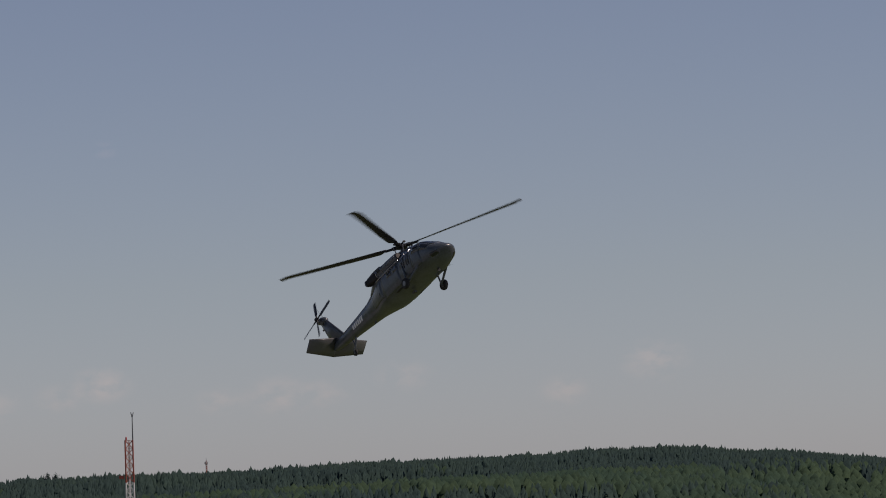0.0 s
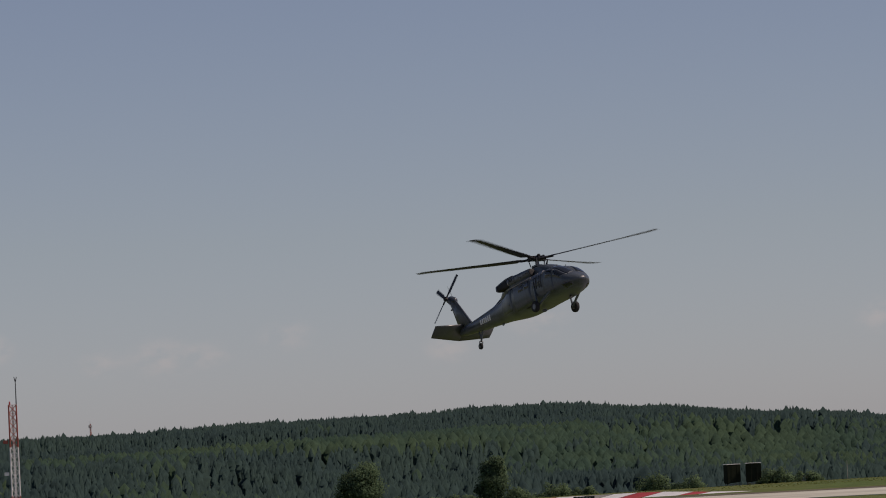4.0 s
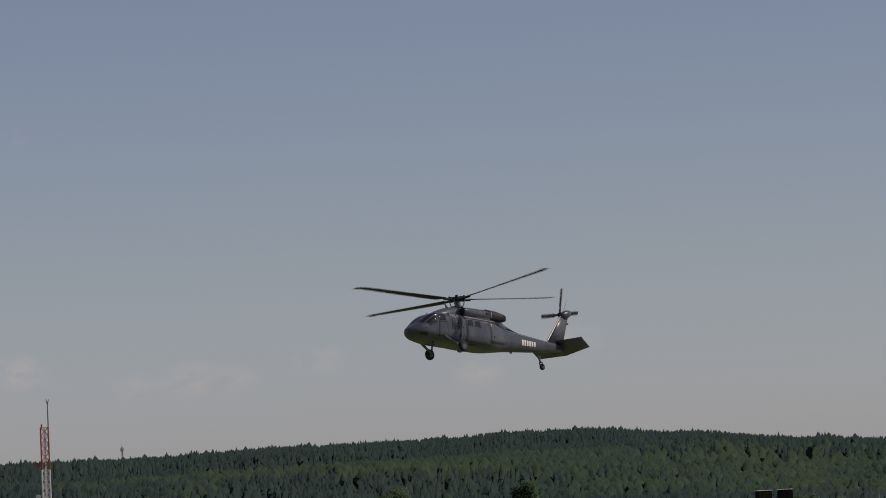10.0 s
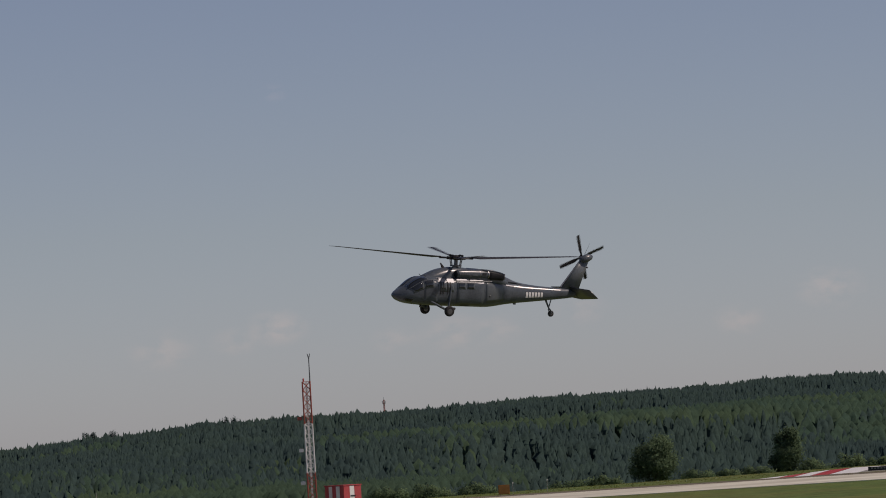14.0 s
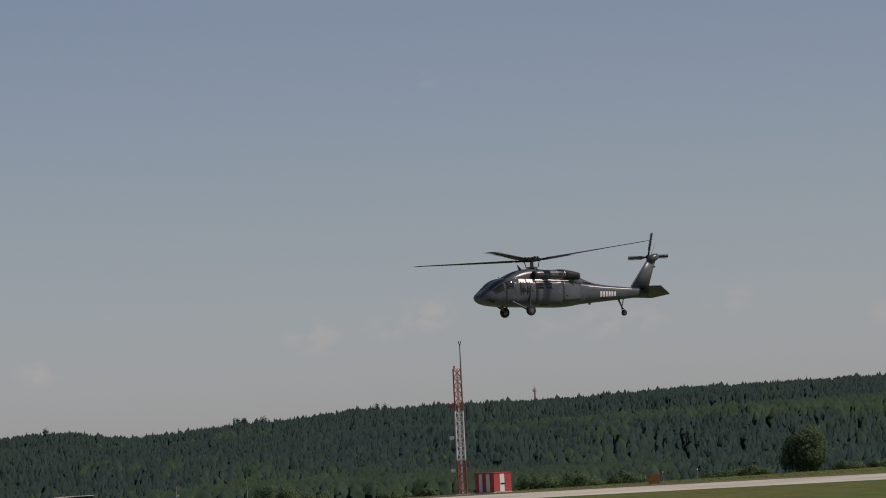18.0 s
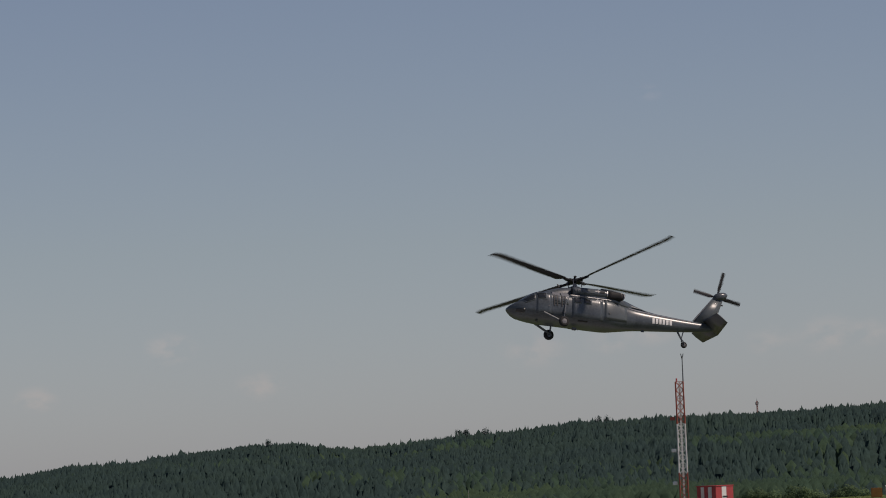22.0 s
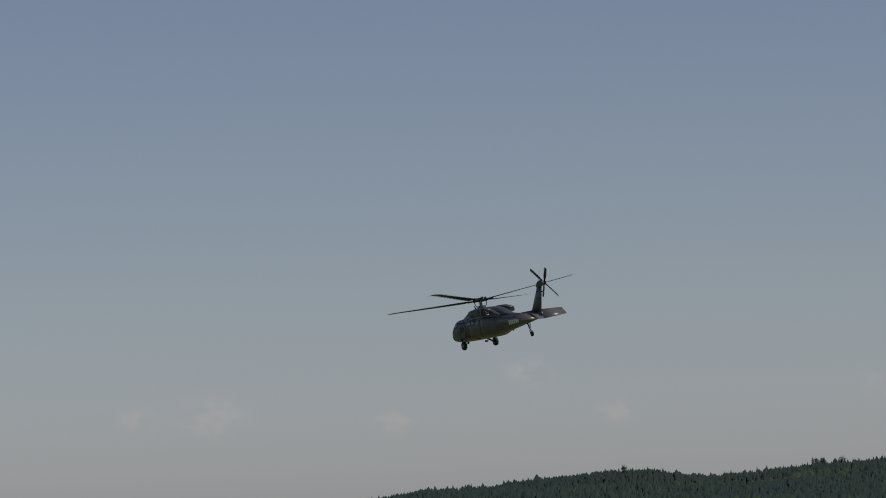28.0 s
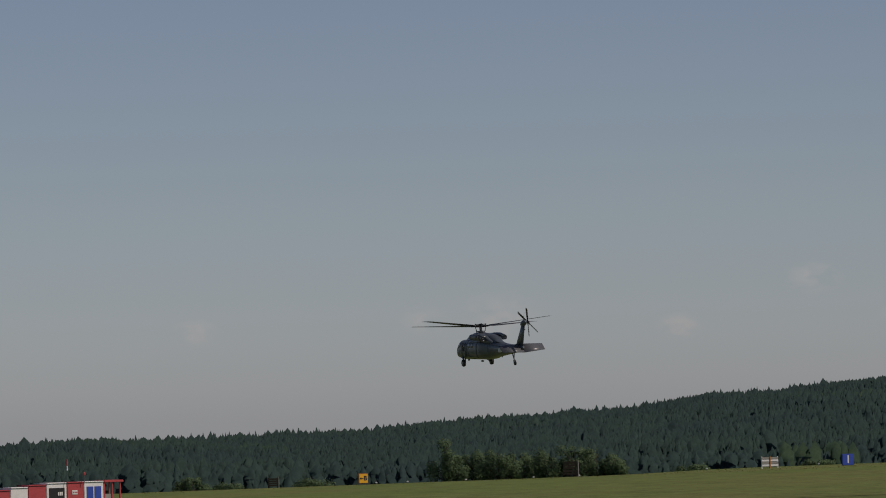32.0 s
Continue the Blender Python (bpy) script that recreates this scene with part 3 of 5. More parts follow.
        bm = box(bmesh.new(), 0.08, 0.42, -0.05, 0.05, 0.15, 0.19, 0.01, m)
        box(bm, 0.38, 0.52, -0.09, 0.09, 0.11, 0.23, 0.03, m)
        part("vibration_weight", bm, SOOT, rotor)
    rings = []
    for r, le, te, th, tw in ((1.0, 0.10, -0.10, 0.09, 9), (1.5, 0.13, -0.36, 0.07, 8), (3.0, 0.13, -0.40, 0.06, 5), (5.5, 0.13, -0.40, 0.05, 1), (7.5, 0.13, -0.40, 0.045, -3), (7.68, 0.11, -0.42, 0.04, -3), (8.18, -0.10, -0.52, 0.02, -3)):
        prof = [(0.0, 0.0), (0.05, 0.6), (0.3, 1.0), (0.7, 0.55), (1.0, 0.05), (1.0, -0.05), (0.7, -0.55), (0.3, -1.0), (0.05, -0.6)]
        a = radians(tw + 6)
        rings.append([(r, (le + (te - le) * f) * math.cos(a) - w * th / 2 * math.sin(a), (le + (te - le) * f) * math.sin(a) + w * th / 2 * math.cos(a)) for f, w in prof])
    blade = part("blade", loft(bmesh.new(), rings), BLADE, rotor, "long black rotor blade with swept tip", True)
    blade.matrix_basis = pose(0, 0, 0, 0, -3.1, 0)
    for k in (1, 2, 3):
        share("blade", blade, rotor, pose(0, 0, 0, 0, 0, 90 * k) @ pose(0, 0, 0, 0, -3.1, 0), "long black rotor blade with swept tip")

    # tail rotor on the fin's right side, leaning with its axis raised by 20 degrees
    bm = turned(bmesh.new(), [(-0.1, 0.05), (-0.08, 0.13), (0.1, 0.13), (0.16, 0.05)], pose(0, 0, 0, 0, -90, 0), 14)
    for k in range(4):
        box(bm, 0.1, 0.4, -0.06, 0.06, -0.03, 0.03, 0.01, pose(0, 0, 0, 0, 0, 90 * k))
    tail = part("tail_rotor", bm, SOOT, heli, "four-bladed tail rotor hub")
    rings = []
    for r, le, te, th in ((0.3, 0.06, -0.06, 0.05), (0.55, 0.11, -0.14, 0.03), (1.5, 0.11, -0.14, 0.025), (1.68, 0.09, -0.13, 0.015)):
        prof = [(0.0, 0.0), (0.3, 1.0), (1.0, 0.05), (1.0, -0.05), (0.3, -1.0)]
        rings.append([(r, (le + (te - le) * f) * 0.97 - w * th / 2 * 0.2, (le + (te - le) * f) * 0.2 + w * th / 2) for f, w in prof])
    tb = part("tail_blade", loft(bmesh.new(), rings), BLADE, tail, "black tail rotor blade")
    for k in (1, 2, 3):
        share("tail_blade", tb, tail, pose(0, 0, 0, 0, 0, 90 * k), "black tail rotor blade")
    return heli, rotor, tail


def build_insect():
    """A fly that crosses close before the lens."""
    fly = thing("flying_insect", pose(0, 20, 1), "small dark insect flying across the view", "insect")
    part("body", turned(bmesh.new(), [(-0.010, 0.001), (-0.006, 0.0034), (0.001, 0.003), (0.004, 0.0022), (0.007, 0.0026), (0.010, 0.0008)], pose(0, 0, 0), 10), BLACK, fly, smooth=True)
    for s in (1, -1):
        part("wing", wing(bmesh.new(), ((0.004, 0.002 * s, 0.002), (-0.003, 0.002 * s, 0.002)), ((0.001, 0.016 * s, 0.008), (-0.004, 0.014 * s, 0.008)), 0.0006, 0.0003), STEEL, fly, "thin grey wing")
    return fly


insect = build_insect()
helicopter, main_rotor, tail_rotor = build_helicopter()

# ---- ground: an airfield plateau that leans a little, a drop behind it, wooded hills ----
# how high the tree tops of the hills stand, in degrees over the camera, by bearing
RIDGE = [(-24, -0.42), (-15.8, -0.40), (-14.4, -0.265), (-13.4, -0.12), (-12, -0.09), (-10.4, 0.02), (-9, 0.08), (-7.6, 0.24), (-5.5, 0.385), (-4.5, 0.305), (-3.3, 0.39), (-1.8, 0.492), (0, 0.505), (2, 0.57), (3.6, 0.59), (4.6, 0.635), (5.4, 0.635), (6.2, 0.565), (7.8, 0.44), (9.5, 0.30), (14, 0.15), (20, 0.1)]


def bearing_value(b):
    for (a0, v0), (a1, v1) in zip(RIDGE, RIDGE[1:]):
        if a0 <= b <= a1:
            s = (b - a0) / (a1 - a0)
            s = s * s * (3 - 2 * s)
            return v0 + (v1 - v0) * s
    return RIDGE[0][1] if b < 0 else RIDGE[-1][1]


def ease(a, b, v):
    s = max(0.0, min(1.0, (v - a) / (b - a)))
    return s * s * (3 - 2 * s)


def ridge_distance(b):
    return 3300 + 1150 * ease(-13, -5, b)


def lean(x):
    return 0.016 * 320 * math.tanh(x / 320)


def height(x, y):
    d = math.hypot(x, y)
    b = math.degrees(math.atan2(x, y))
    z = lean(x) + 4.3 * math.exp(-((d / 45) ** 2)) - 0.38 * ease(612, 652, d) * (1 - ease(-9.2, -7.5, b)) * (1 if y > 0 else 0)
    if d < 640 or y < 0:
        return z
    far = ridge_distance(b)
    top = 6 + far * math.tan(radians(bearing_value(b))) - 18.8
    low = -24 + 0.4 * lean(x)
    f = ease(2000, far, d) if d < far else 1 - 0.6 * ease(far, far + 450, d)
    hill = low + (top - low) * (0.35 * f + 0.65 * min(1.0, max(0.0, (d - 2000) / (far - 2000))) if d < far else f)
    hill += ease(2100, 2500, d) * (1 - ease(far - 700, far - 150, d)) * 20 * noise.noise(Vector((x / 190, y / 380, 0.3)))
    s = ease(652, 1000, d)
    return z * (1 - s) + hill * s - 0.10 * ease(646, 668, d)


def ground_sheet():
    bearings = [-180, -150, -120, -90, -70, -50, -40, -32, -27] + [-24 + 0.4 * i for i in range(115)] + [25, 30, 40, 55, 75, 100, 130, 155]
    dists = [3, 8, 15, 25, 40, 60, 90, 140, 220, 320, 380, 440, 500, 550, 600, 630, 645, 652, 660, 672, 690, 720, 770, 830, 900, 1000, 1150, 1350, 1600, 1800] + list(range(2000, 4700, 75)) + [4750, 4900]
    vs = [(0, 0, height(0, 0))]
    for d in dists:
        for b in bearings:
            x, y = d * math.sin(radians(b)), d * math.cos(radians(b))
            vs.append((x, y, height(x, y)))
    n = len(bearings)
    fs = [(0, 1 + i, 1 + (i + 1) % n) for i in range(n)]
    for k in range(len(dists) - 1):
        for i in range(n):
            a, b2 = 1 + k * n, 1 + (k + 1) * n
            fs.append((a + i, b2 + i, b2 + (i + 1) % n, a + (i + 1) % n))
    me = bpy.data.meshes.new("ground")
    me.from_pydata(vs, [], fs)
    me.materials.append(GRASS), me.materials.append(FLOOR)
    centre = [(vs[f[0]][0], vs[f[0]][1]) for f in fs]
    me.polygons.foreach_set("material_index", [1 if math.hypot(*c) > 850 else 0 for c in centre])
    me.polygons.foreach_set("use_smooth", [True] * len(fs))
    me.update()
    return tagged(new("ground", me), "mown green airfield grass running out to wooded hills", "ground", kind="structure")


ground = ground_sheet()


def on_ground(x, y, turn=0.0):
    return pose(x, y, height(x, y), 0, 0, turn)


# the runway: 43 m of pale concrete that crosses the view at about 45 degrees, its end cut at a slant
RW_DIR = Vector((0.690, -0.724))
RW_NRM = Vector((0.724, 0.690))
RW_END = Vector((-19.0, 562.7))


def runway_point(a, c, up=0.0):
    """a metres along from its near corner, c metres across from the near edge."""
    p = RW_END + RW_DIR * a + RW_NRM * c
    return Vector((p.x, p.y, height(p.x, p.y) + up))


def slant(c):
    """Where along the runway its end lies, c metres across."""
    return -1.70 * c if c < 24 else -41 - 0.85 * (c - 24)


def strip(name, c0, c1, a1, mat, up, label, category):
    bm = bmesh.new()
    n, k = 50, 6
    cs = [c0] + [c0 + (c1 - c0) * j / k for j in range(k + 1)] + [c1]
    rows = []
    for i in range(n + 1):
        rows.append([bm.verts.new(runway_point(slant(c) + (a1 - slant(c)) * i / n, c, -0.1 if j in (0, k + 2) else up)) for j, c in enumerate(cs)])
    for p, q in zip(rows, rows[1:]):
        for j in range(k + 2):
            bm.faces.new((p[j], p[j + 1], q[j + 1], q[j]))
    for r in (rows[0], rows[-1]):
        bm.faces.new(r)
    ob = part(name, bm, mat)
    return tagged(ob, label, category, kind="structure")


def apron(name, x0, x1, y0, y1, up, label):
    """A flat unseen concrete field added over the grass as a light reflector."""
    bm = bmesh.new()
    xs, ys = [x0 + (x1 - x0) * i / 16 for i in range(17)], [y0 + (y1 - y0) * i / 9 for i in range(10)]
    g = [[bm.verts.new((x, y, height(x, y) + up)) for x in xs] for y in ys]
    for p, q in zip(g, g[1:]):
        for i in range(len(xs) - 1):
            bm.faces.new((p[i], p[i + 1], q[i + 1], q[i]))
    tagged(part(name, bm, BOUNCE_CONCRETE), label, name.replace("_", " "), kind="structure")


# slabs added out of view to bounce neutral light onto the helicopter's belly
apron("apron", -200, 200, 98, 278, 0.04, "added unseen grey concrete that bounces light up before the grass")
apron("taxiway", -200, -3, 278.6, 338, 0.05, "added unseen grey concrete that bounces light up beside the first")
apron("taxiway", 38, 200, 278.6, 338, 0.05, "added unseen grey concrete that bounces light up beside the first")


def meadow():
    """Longer, drier grass on the far side of the field."""
    bm = bmesh.new()
    n, k = 22, 30
    rows = []
    for j in range(k + 1):
        y = 385 + 268 * j / k
        edge = -36 + 0.02 * (648 - y) + 4 * noise.noise(Vector((y / 30, 2.0, 0)))
        rows.append([bm.verts.new((x, y, height(x, y) + 0.03)) for x in [-230 + (edge + 230) * i / n for i in range(n + 1)]])
    for p, q in zip(rows, rows[1:]):
        for i in range(n):
            bm.faces.new((p[i], p[i + 1], q[i + 1], q[i]))
    tagged(part("meadow", bm, MEADOW), "longer yellow-green grass beside the mown field", "meadow", kind="structure")


meadow()
strip("runway", 0, 43, 330, CONCRETE, 0.05, "pale weathered concrete runway across the grass", "runway")
strip("verge", 43.1, 54.0, 330, DIRT, 0.06, "bare brown earth verge along the runway", "verge")


# ---- airfield things ----
def lattice_mast(x, y):
    t = thing("antenna_mast", on_ground(x, y, 3), "red and white banded steel lattice mast with a whip on top", "mast")
    top, w0, w1 = 15.8, 0.52, 0.48

    def leg(k, z):
        w = w0 + (w1 - w0) * z / top
        return Vector(((w if k in (0, 3) else -w), (w if k in (0, 1) else -w), z))

    def colour(z):
        return MASTRED if z < 4.4 or z > 10.5 else WHITE

    bands = [(0.0, 4.4), (4.4, 10.5), (10.5, top)]
    for z0, z1 in bands:
        mat = colour((z0 + z1) / 2)
        for k in range(4):
            part("mast_leg", rod(bmesh.new(), leg(k, z0), leg(k, z1), 0.08, 0.08, 6), mat, t)
    n = 15
    for i in range(n):
        z0, z1 = top * i / n, top * (i + 1) / n
        mat = colour((z0 + z1) / 2)
        for k in range(4):
            for a, b in ((leg(k, z0), leg((k + 1) % 4, z1)), (leg((k + 1) % 4, z0), leg(k, z1))):
                part("brace", rod(bmesh.new(), a, b, 0.05, 0.05, 5), mat, t)
        bm = bmesh.new()
        for k in range(4):
            rod(bm, leg(k, z1), leg((k + 1) % 4, z1), 0.025, 0.025, 5)
        part("tie_frame", bm, mat, t)
    part("cable_tray", box(bmesh.new(), -0.12, 0.12, -0.1, -0.02, 0.2, top, 0.01), WHITE, t)
    whip = part("whip", rod(bmesh.new(), (0.5, 0.3, top - 0.4), (0.5, 0.3, 18.7), 0.085, 0.06, 7), STEEL, t, "thin grey whip with a forked tip")
    for s in (-1, 1):
        part("fork", rod(bmesh.new(), (0.5, 0.3, 18.65), (0.5 + 0.16 * s, 0.3, 19.3), 0.06, 0.05, 6), STEEL, whip)
    part("top_lamp", turned(bmesh.new(), [(-0.2, 0.1), (0.15, 0.11), (0.25, 0.04)], pose(-0.35, -0.4, top + 0.2, 0, -90, 0), 10), RED, t)
    for z, mat in ((11.2, MASTRED), (7.2, WHITE), (3.1, WHITE)):
        bm = box(bmesh.new(), -1.35, -0.75, -0.3, 0.3, z - 0.22, z + 0.22, 0.05)
        dipole = part("antenna_box", bm, mat, t, "weathered antenna element on a side bracket")
        for zz in (-0.15, 0.15):
            part("bracket", rod(bmesh.new(), (-0.8, 0, z + zz), (-0.5, 0, z + zz), 0.03, 0.03, 6), STEEL, dipole)
    part("footing", box(bmesh.new(), -0.9, 0.9, -0.9, 0.9, -0.3, 0.12, 0.04), CONCRETE, t)


lattice_mast(-9.6, 636.0)


def striped_cabin(x, y, turn):
    t = thing("equipment_cabin", on_ground(x, y, turn), "square equipment cabin in red and white vertical stripes", "cabin")
    h, s = 2.45, 1.6
    part("core", box(bmesh.new(), -s + 0.02, s - 0.02, -s + 0.02, s - 0.02, 0.12, h - 0.03), RED, t)
    part("plinth", box(bmesh.new(), -s - 0.08, s + 0.08, -s - 0.08, s + 0.08, -0.3, 0.13, 0.02), CONCRETE, t)
    part("roof", box(bmesh.new(), -s - 0.1, s + 0.1, -s - 0.1, s + 0.1, h - 0.04, h + 0.1, 0.03), RED, t, "flat red roof slab")
    for side in range(4):
        m = pose(0, 0, 0, 0, 0, 90 * side)
        cuts = [-1.6, -0.5, 0.35, 1.6] if side % 2 else [-1.6, -0.95, -0.35, 0.3, 0.95, 1.6]
        for i, (a, b) in enumerate(zip(cuts, cuts[1:])):
            bm = box(bmesh.new(), a + 0.01, b - 0.01, -s - 0.03, -s + 0.02, 0.14, h - 0.06, 0.01, m)
            part("wall_panel", bm, WHITE if i % 2 else RED, t)
    part("vent", box(bmesh.new(), -0.4, 0.5, -s - 0.09, -s - 0.03, 1.05, 1.22, 0.02, pose(0, 0, 0, 0, 0, 90)), BLACK, t, "dark slot vent")


striped_cabin(-5.75, 637.5, -43)


def canvas_crate(x, y, turn, w, d, h, label, sag=0.0):
    t = thing("canvas_shelter", on_ground(x, y, turn), label, "shelter", "canvas shelters on the grass")
    bm = box(bmesh.new(), -w / 2, w / 2, -d / 2, d / 2, 0.45, h, 0.08)
    for v in bm.verts:
        if v.co.z < 0.7:
            v.co.x += sag * 0.5
            v.co.z += 0.16 * math.sin(v.co.x * 3)
    part("cover", bm, CANVAS, t, "dark green canvas cover")
    for i in (1, 3):
        xx = -w / 2 + w * (i + 0.5) / 5
        part("fold", rod(bmesh.new(), (xx, -d / 2 - 0.01, 0.55), (xx + 0.08, -d / 2 - 0.01, h - 0.1), 0.035, 0.02, 6), CANVAS, t)
    bm = bmesh.new()
    for s in (1, -1):
        rod(bm, (-w / 2, d / 2 * s, h + 0.03), (w / 2, d / 2 * s, h + 0.03), 0.04, 0.04, 6)
        rod(bm, (w / 2 * s, -d / 2, h + 0.03), (w / 2 * s, d / 2, h + 0.03), 0.04, 0.04, 6)
    part("top_rim", bm, WHITE, t, "pale top rim")
    for sx in (1, -1):
        for sy in (1, -1):
            leg = part("leg", rod(bmesh.new(), (sx * (w / 2 - 0.15), sy * (d / 2 - 0.15), -0.1), (sx * (w / 2 - 0.15), sy * (d / 2 - 0.15), 0.5), 0.05, 0.05, 6), STEEL, t)
    part("skid", box(bmesh.new(), -w / 2 + 0.2, w / 2 - 0.2, -d / 2 + 0.1, -d / 2 + 0.2, 0.2, 0.32, 0.02), BOARD, t)


canvas_crate(-62.7, 668.5, 22, 2.1, 2.1, 3.05, "dark green canvas shelter with a slack front, on legs", 0.5)
canvas_crate(-60.1, 668.8, 3, 2.35, 2.1, 3.05, "dark green canvas shelter on short legs beside another")
canvas_crate(83.6, 660.5, 8, 1.85, 1.8, 2.85, "tall dark canvas shelter near the bushes")
canvas_crate(86.3, 659.5, -4, 1.95, 1.8, 2.85, "tall dark canvas shelter near the bushes")


def post(x, y, h, mat, label, r=0.04, cap=None, name="marker_post", group=""):
    t = thing(name, on_ground(x, y), label, "post", group)
    part("shaft", rod(bmesh.new(), (0, 0, -0.2), (0, 0, h), r, r * 0.8, 8), mat, t)
    if cap:
        part("cap", rod(bmesh.new(), (0, 0, h - 0.02), (0, 0, h + 0.16), r * 2.2, r * 1.6, 8), cap, t)
    return t


pole = post(-47.4, 662.0, 3.4, BOARD, "faded red and white pole with a small box", 0.055)
part("sleeve", rod(bmesh.new(), (0, 0, 1.2), (0, 0, 2.3), 0.065, 0.065, 8), WHITE, pole)
part("pole_box", box(bmesh.new(), 0.05, 0.3, -0.1, 0.1, 2.1, 2.32, 0.02), WHITE, pole)
post(19.2, 614.5, 1.4, BOARD, "thin white marker post at the runway verge", 0.028, WHITE, group="thin posts")
post(-64.4, 671.0, 1.1, WHITE, "thin white marker post in the grass", 0.04, WHITE, group="thin posts")
post(98.0, 655.0, 2.4, BOARD, "thin grey post at the wood's edge", 0.05, group="thin posts")
post(-38.5, 668.0, 4.0, BOARD, "weathered pale pole among bushes", 0.05)
post(15.0, 613.5, 1.35, BOARD, "thin white post beside the orange board", 0.028, WHITE, group="thin posts")


def low_light(x, y, mat, label, w=0.5, h=0.3):
    t = thing("field_lamp", on_ground(x, y), label, "lamp", "lamps on the grass")
    part("housing", box(bmesh.new(), -w / 2, w / 2, -0.2, 0.2, 0.16, h + 0.16, 0.06), mat, t)
    part("stem", rod(bmesh.new(), (0, 0, -0.1), (0, 0, 0.2), 0.07, 0.05, 8), STEEL, t)


for x, y, w in ((-66.6, 667.5, 0.95), (-57.3, 669.0, 0.85)):
    low_light(x, y, ORANGE, "low orange field lamp on the grass", w, 0.36)
for x, y in ((-44.4, 664), (61.5, 478), (-126.8, 638), (-118.8, 636), (-109.0, 630), (-103.5, 632), (-131.3, 640), (-74.0, 640), (-87.5, 634), (-21.0, 604)):
    low_light(x, y, WHITE, "small white field lamp on the grass", 0.24, 0.18)


def letters(body, size, mat, parent, m):
    """Raised characters in the built-in font, as a mesh."""
    cu = bpy.data.curves.new("letters", "FONT")
    cu.body, cu.size, cu.extrude, cu.align_x, cu.align_y = body, size, 0.01, "CENTER", "CENTER"
    cu.offset = 0.025
    ob = new("letters_curve", cu)
    me = bpy.data.meshes.new_from_object(ob)
    bpy.data.objects.remove(ob)
    me.materials.clear()
    me.materials.append(mat)
    o = new("letters", me)
    o.parent = parent
    o.matrix_basis = m
    return o


def sign(name, x, y, turn, w, h, lift, face, edge, label):
    t = thing(name, on_ground(x, y, turn), label, "sign")
    part("panel", box(bmesh.new(), -w / 2, w / 2, -0.09, 0.09, lift, lift + h, 0.02), edge, t)
    part("face", box(bmesh.new(), -w / 2 + 0.07, w / 2 - 0.07, -0.12, -0.08, lift + 0.07, lift + h - 0.07), face, t)
    for s in (-1, 1):
        part("leg", rod(bmesh.new(), (s * w * 0.35, 0, -0.2), (s * w * 0.35, 0, lift + 0.02), 0.04, 0.04, 6), STEEL, t)
    return t


s1 = sign("taxiway_sign", -123.6, 594.7, 38, 1.24, 1.2, 0.25, YELLOW, ORANGE, "yellow taxiway sign with a black arrow and letter")
letters("B", 0.75, BLACK, s1, pose(0.24, -0.125, 0.86, 90))
bm = box(bmesh.new(), -0.42, -0.02, -0.14, -0.122, 0.8, 0.9)
vs = [bm.verts.new(p) for p in ((-0.52, -0.14, 0.85), (-0.3, -0.14, 1.02), (-0.3, -0.14, 0.68))]
bm.faces.new(vs)
part("arrow", bm, BLACK, s1)
s2 = sign("number_sign", -68.6, 624.5, 32, 1.58, 1.42, 0.06, BLUE, BLUE, "blue square board with a white figure one")
letters("1", 1.35, WHITE, s2, pose(0, -0.125, 0.77, 90))
sign("orange_board", 13.9, 613.0, -3, 1.35, 1.15, 0.1, ORANGE, ORANGE, "brownish orange board at the runway verge")


def slatted_board(x, y, turn, w, h, n, mat, label, post_mat, mid=False):
    t = thing("slatted_board", on_ground(x, y, turn), label, "board")
    for i in range(n):
        z = 0.25 + (h - 0.25) * i / n
        part("slat", box(bmesh.new(), -w / 2, w / 2, -0.03, 0.03, z + 0.03, z + (h - 0.25) / n - 0.03, 0.01), BOARD if mid and i % 2 else mat, t)
    for s in (-1, 0, 1) if mid else (-1, 1):
        part("post", box(bmesh.new(), s * (w / 2 - 0.05) - 0.07, s * (w / 2 - 0.05) + 0.07, -0.1 if s == 0 else 0.03, 0.12, -0.2, h + 0.06, 0.015), post_mat if s == 0 else mat, t)
    return t


slatted_board(-78.4, 625.5, 32, 2.26, 1.45, 4, WHITE, "pale grey slatted board with a rusty middle post", ORANGE, True)
slatted_board(-101.6, 613.5, 6, 1.6, 1.95, 5, DARKWOOD, "dark brown slatted board before the bushes", BOARD)
post(-100.5, 613.2, 2.1, BOARD, "pale post beside the slatted board", 0.07)
slatted_board(-140.4, 620.0, 8, 1.2, 1.3, 4, DARKWOOD, "dark slatted board in the grass", BOARD)
post(-139.6, 619.8, 1.45, BOARD, "pale post beside a dark board", 0.05)


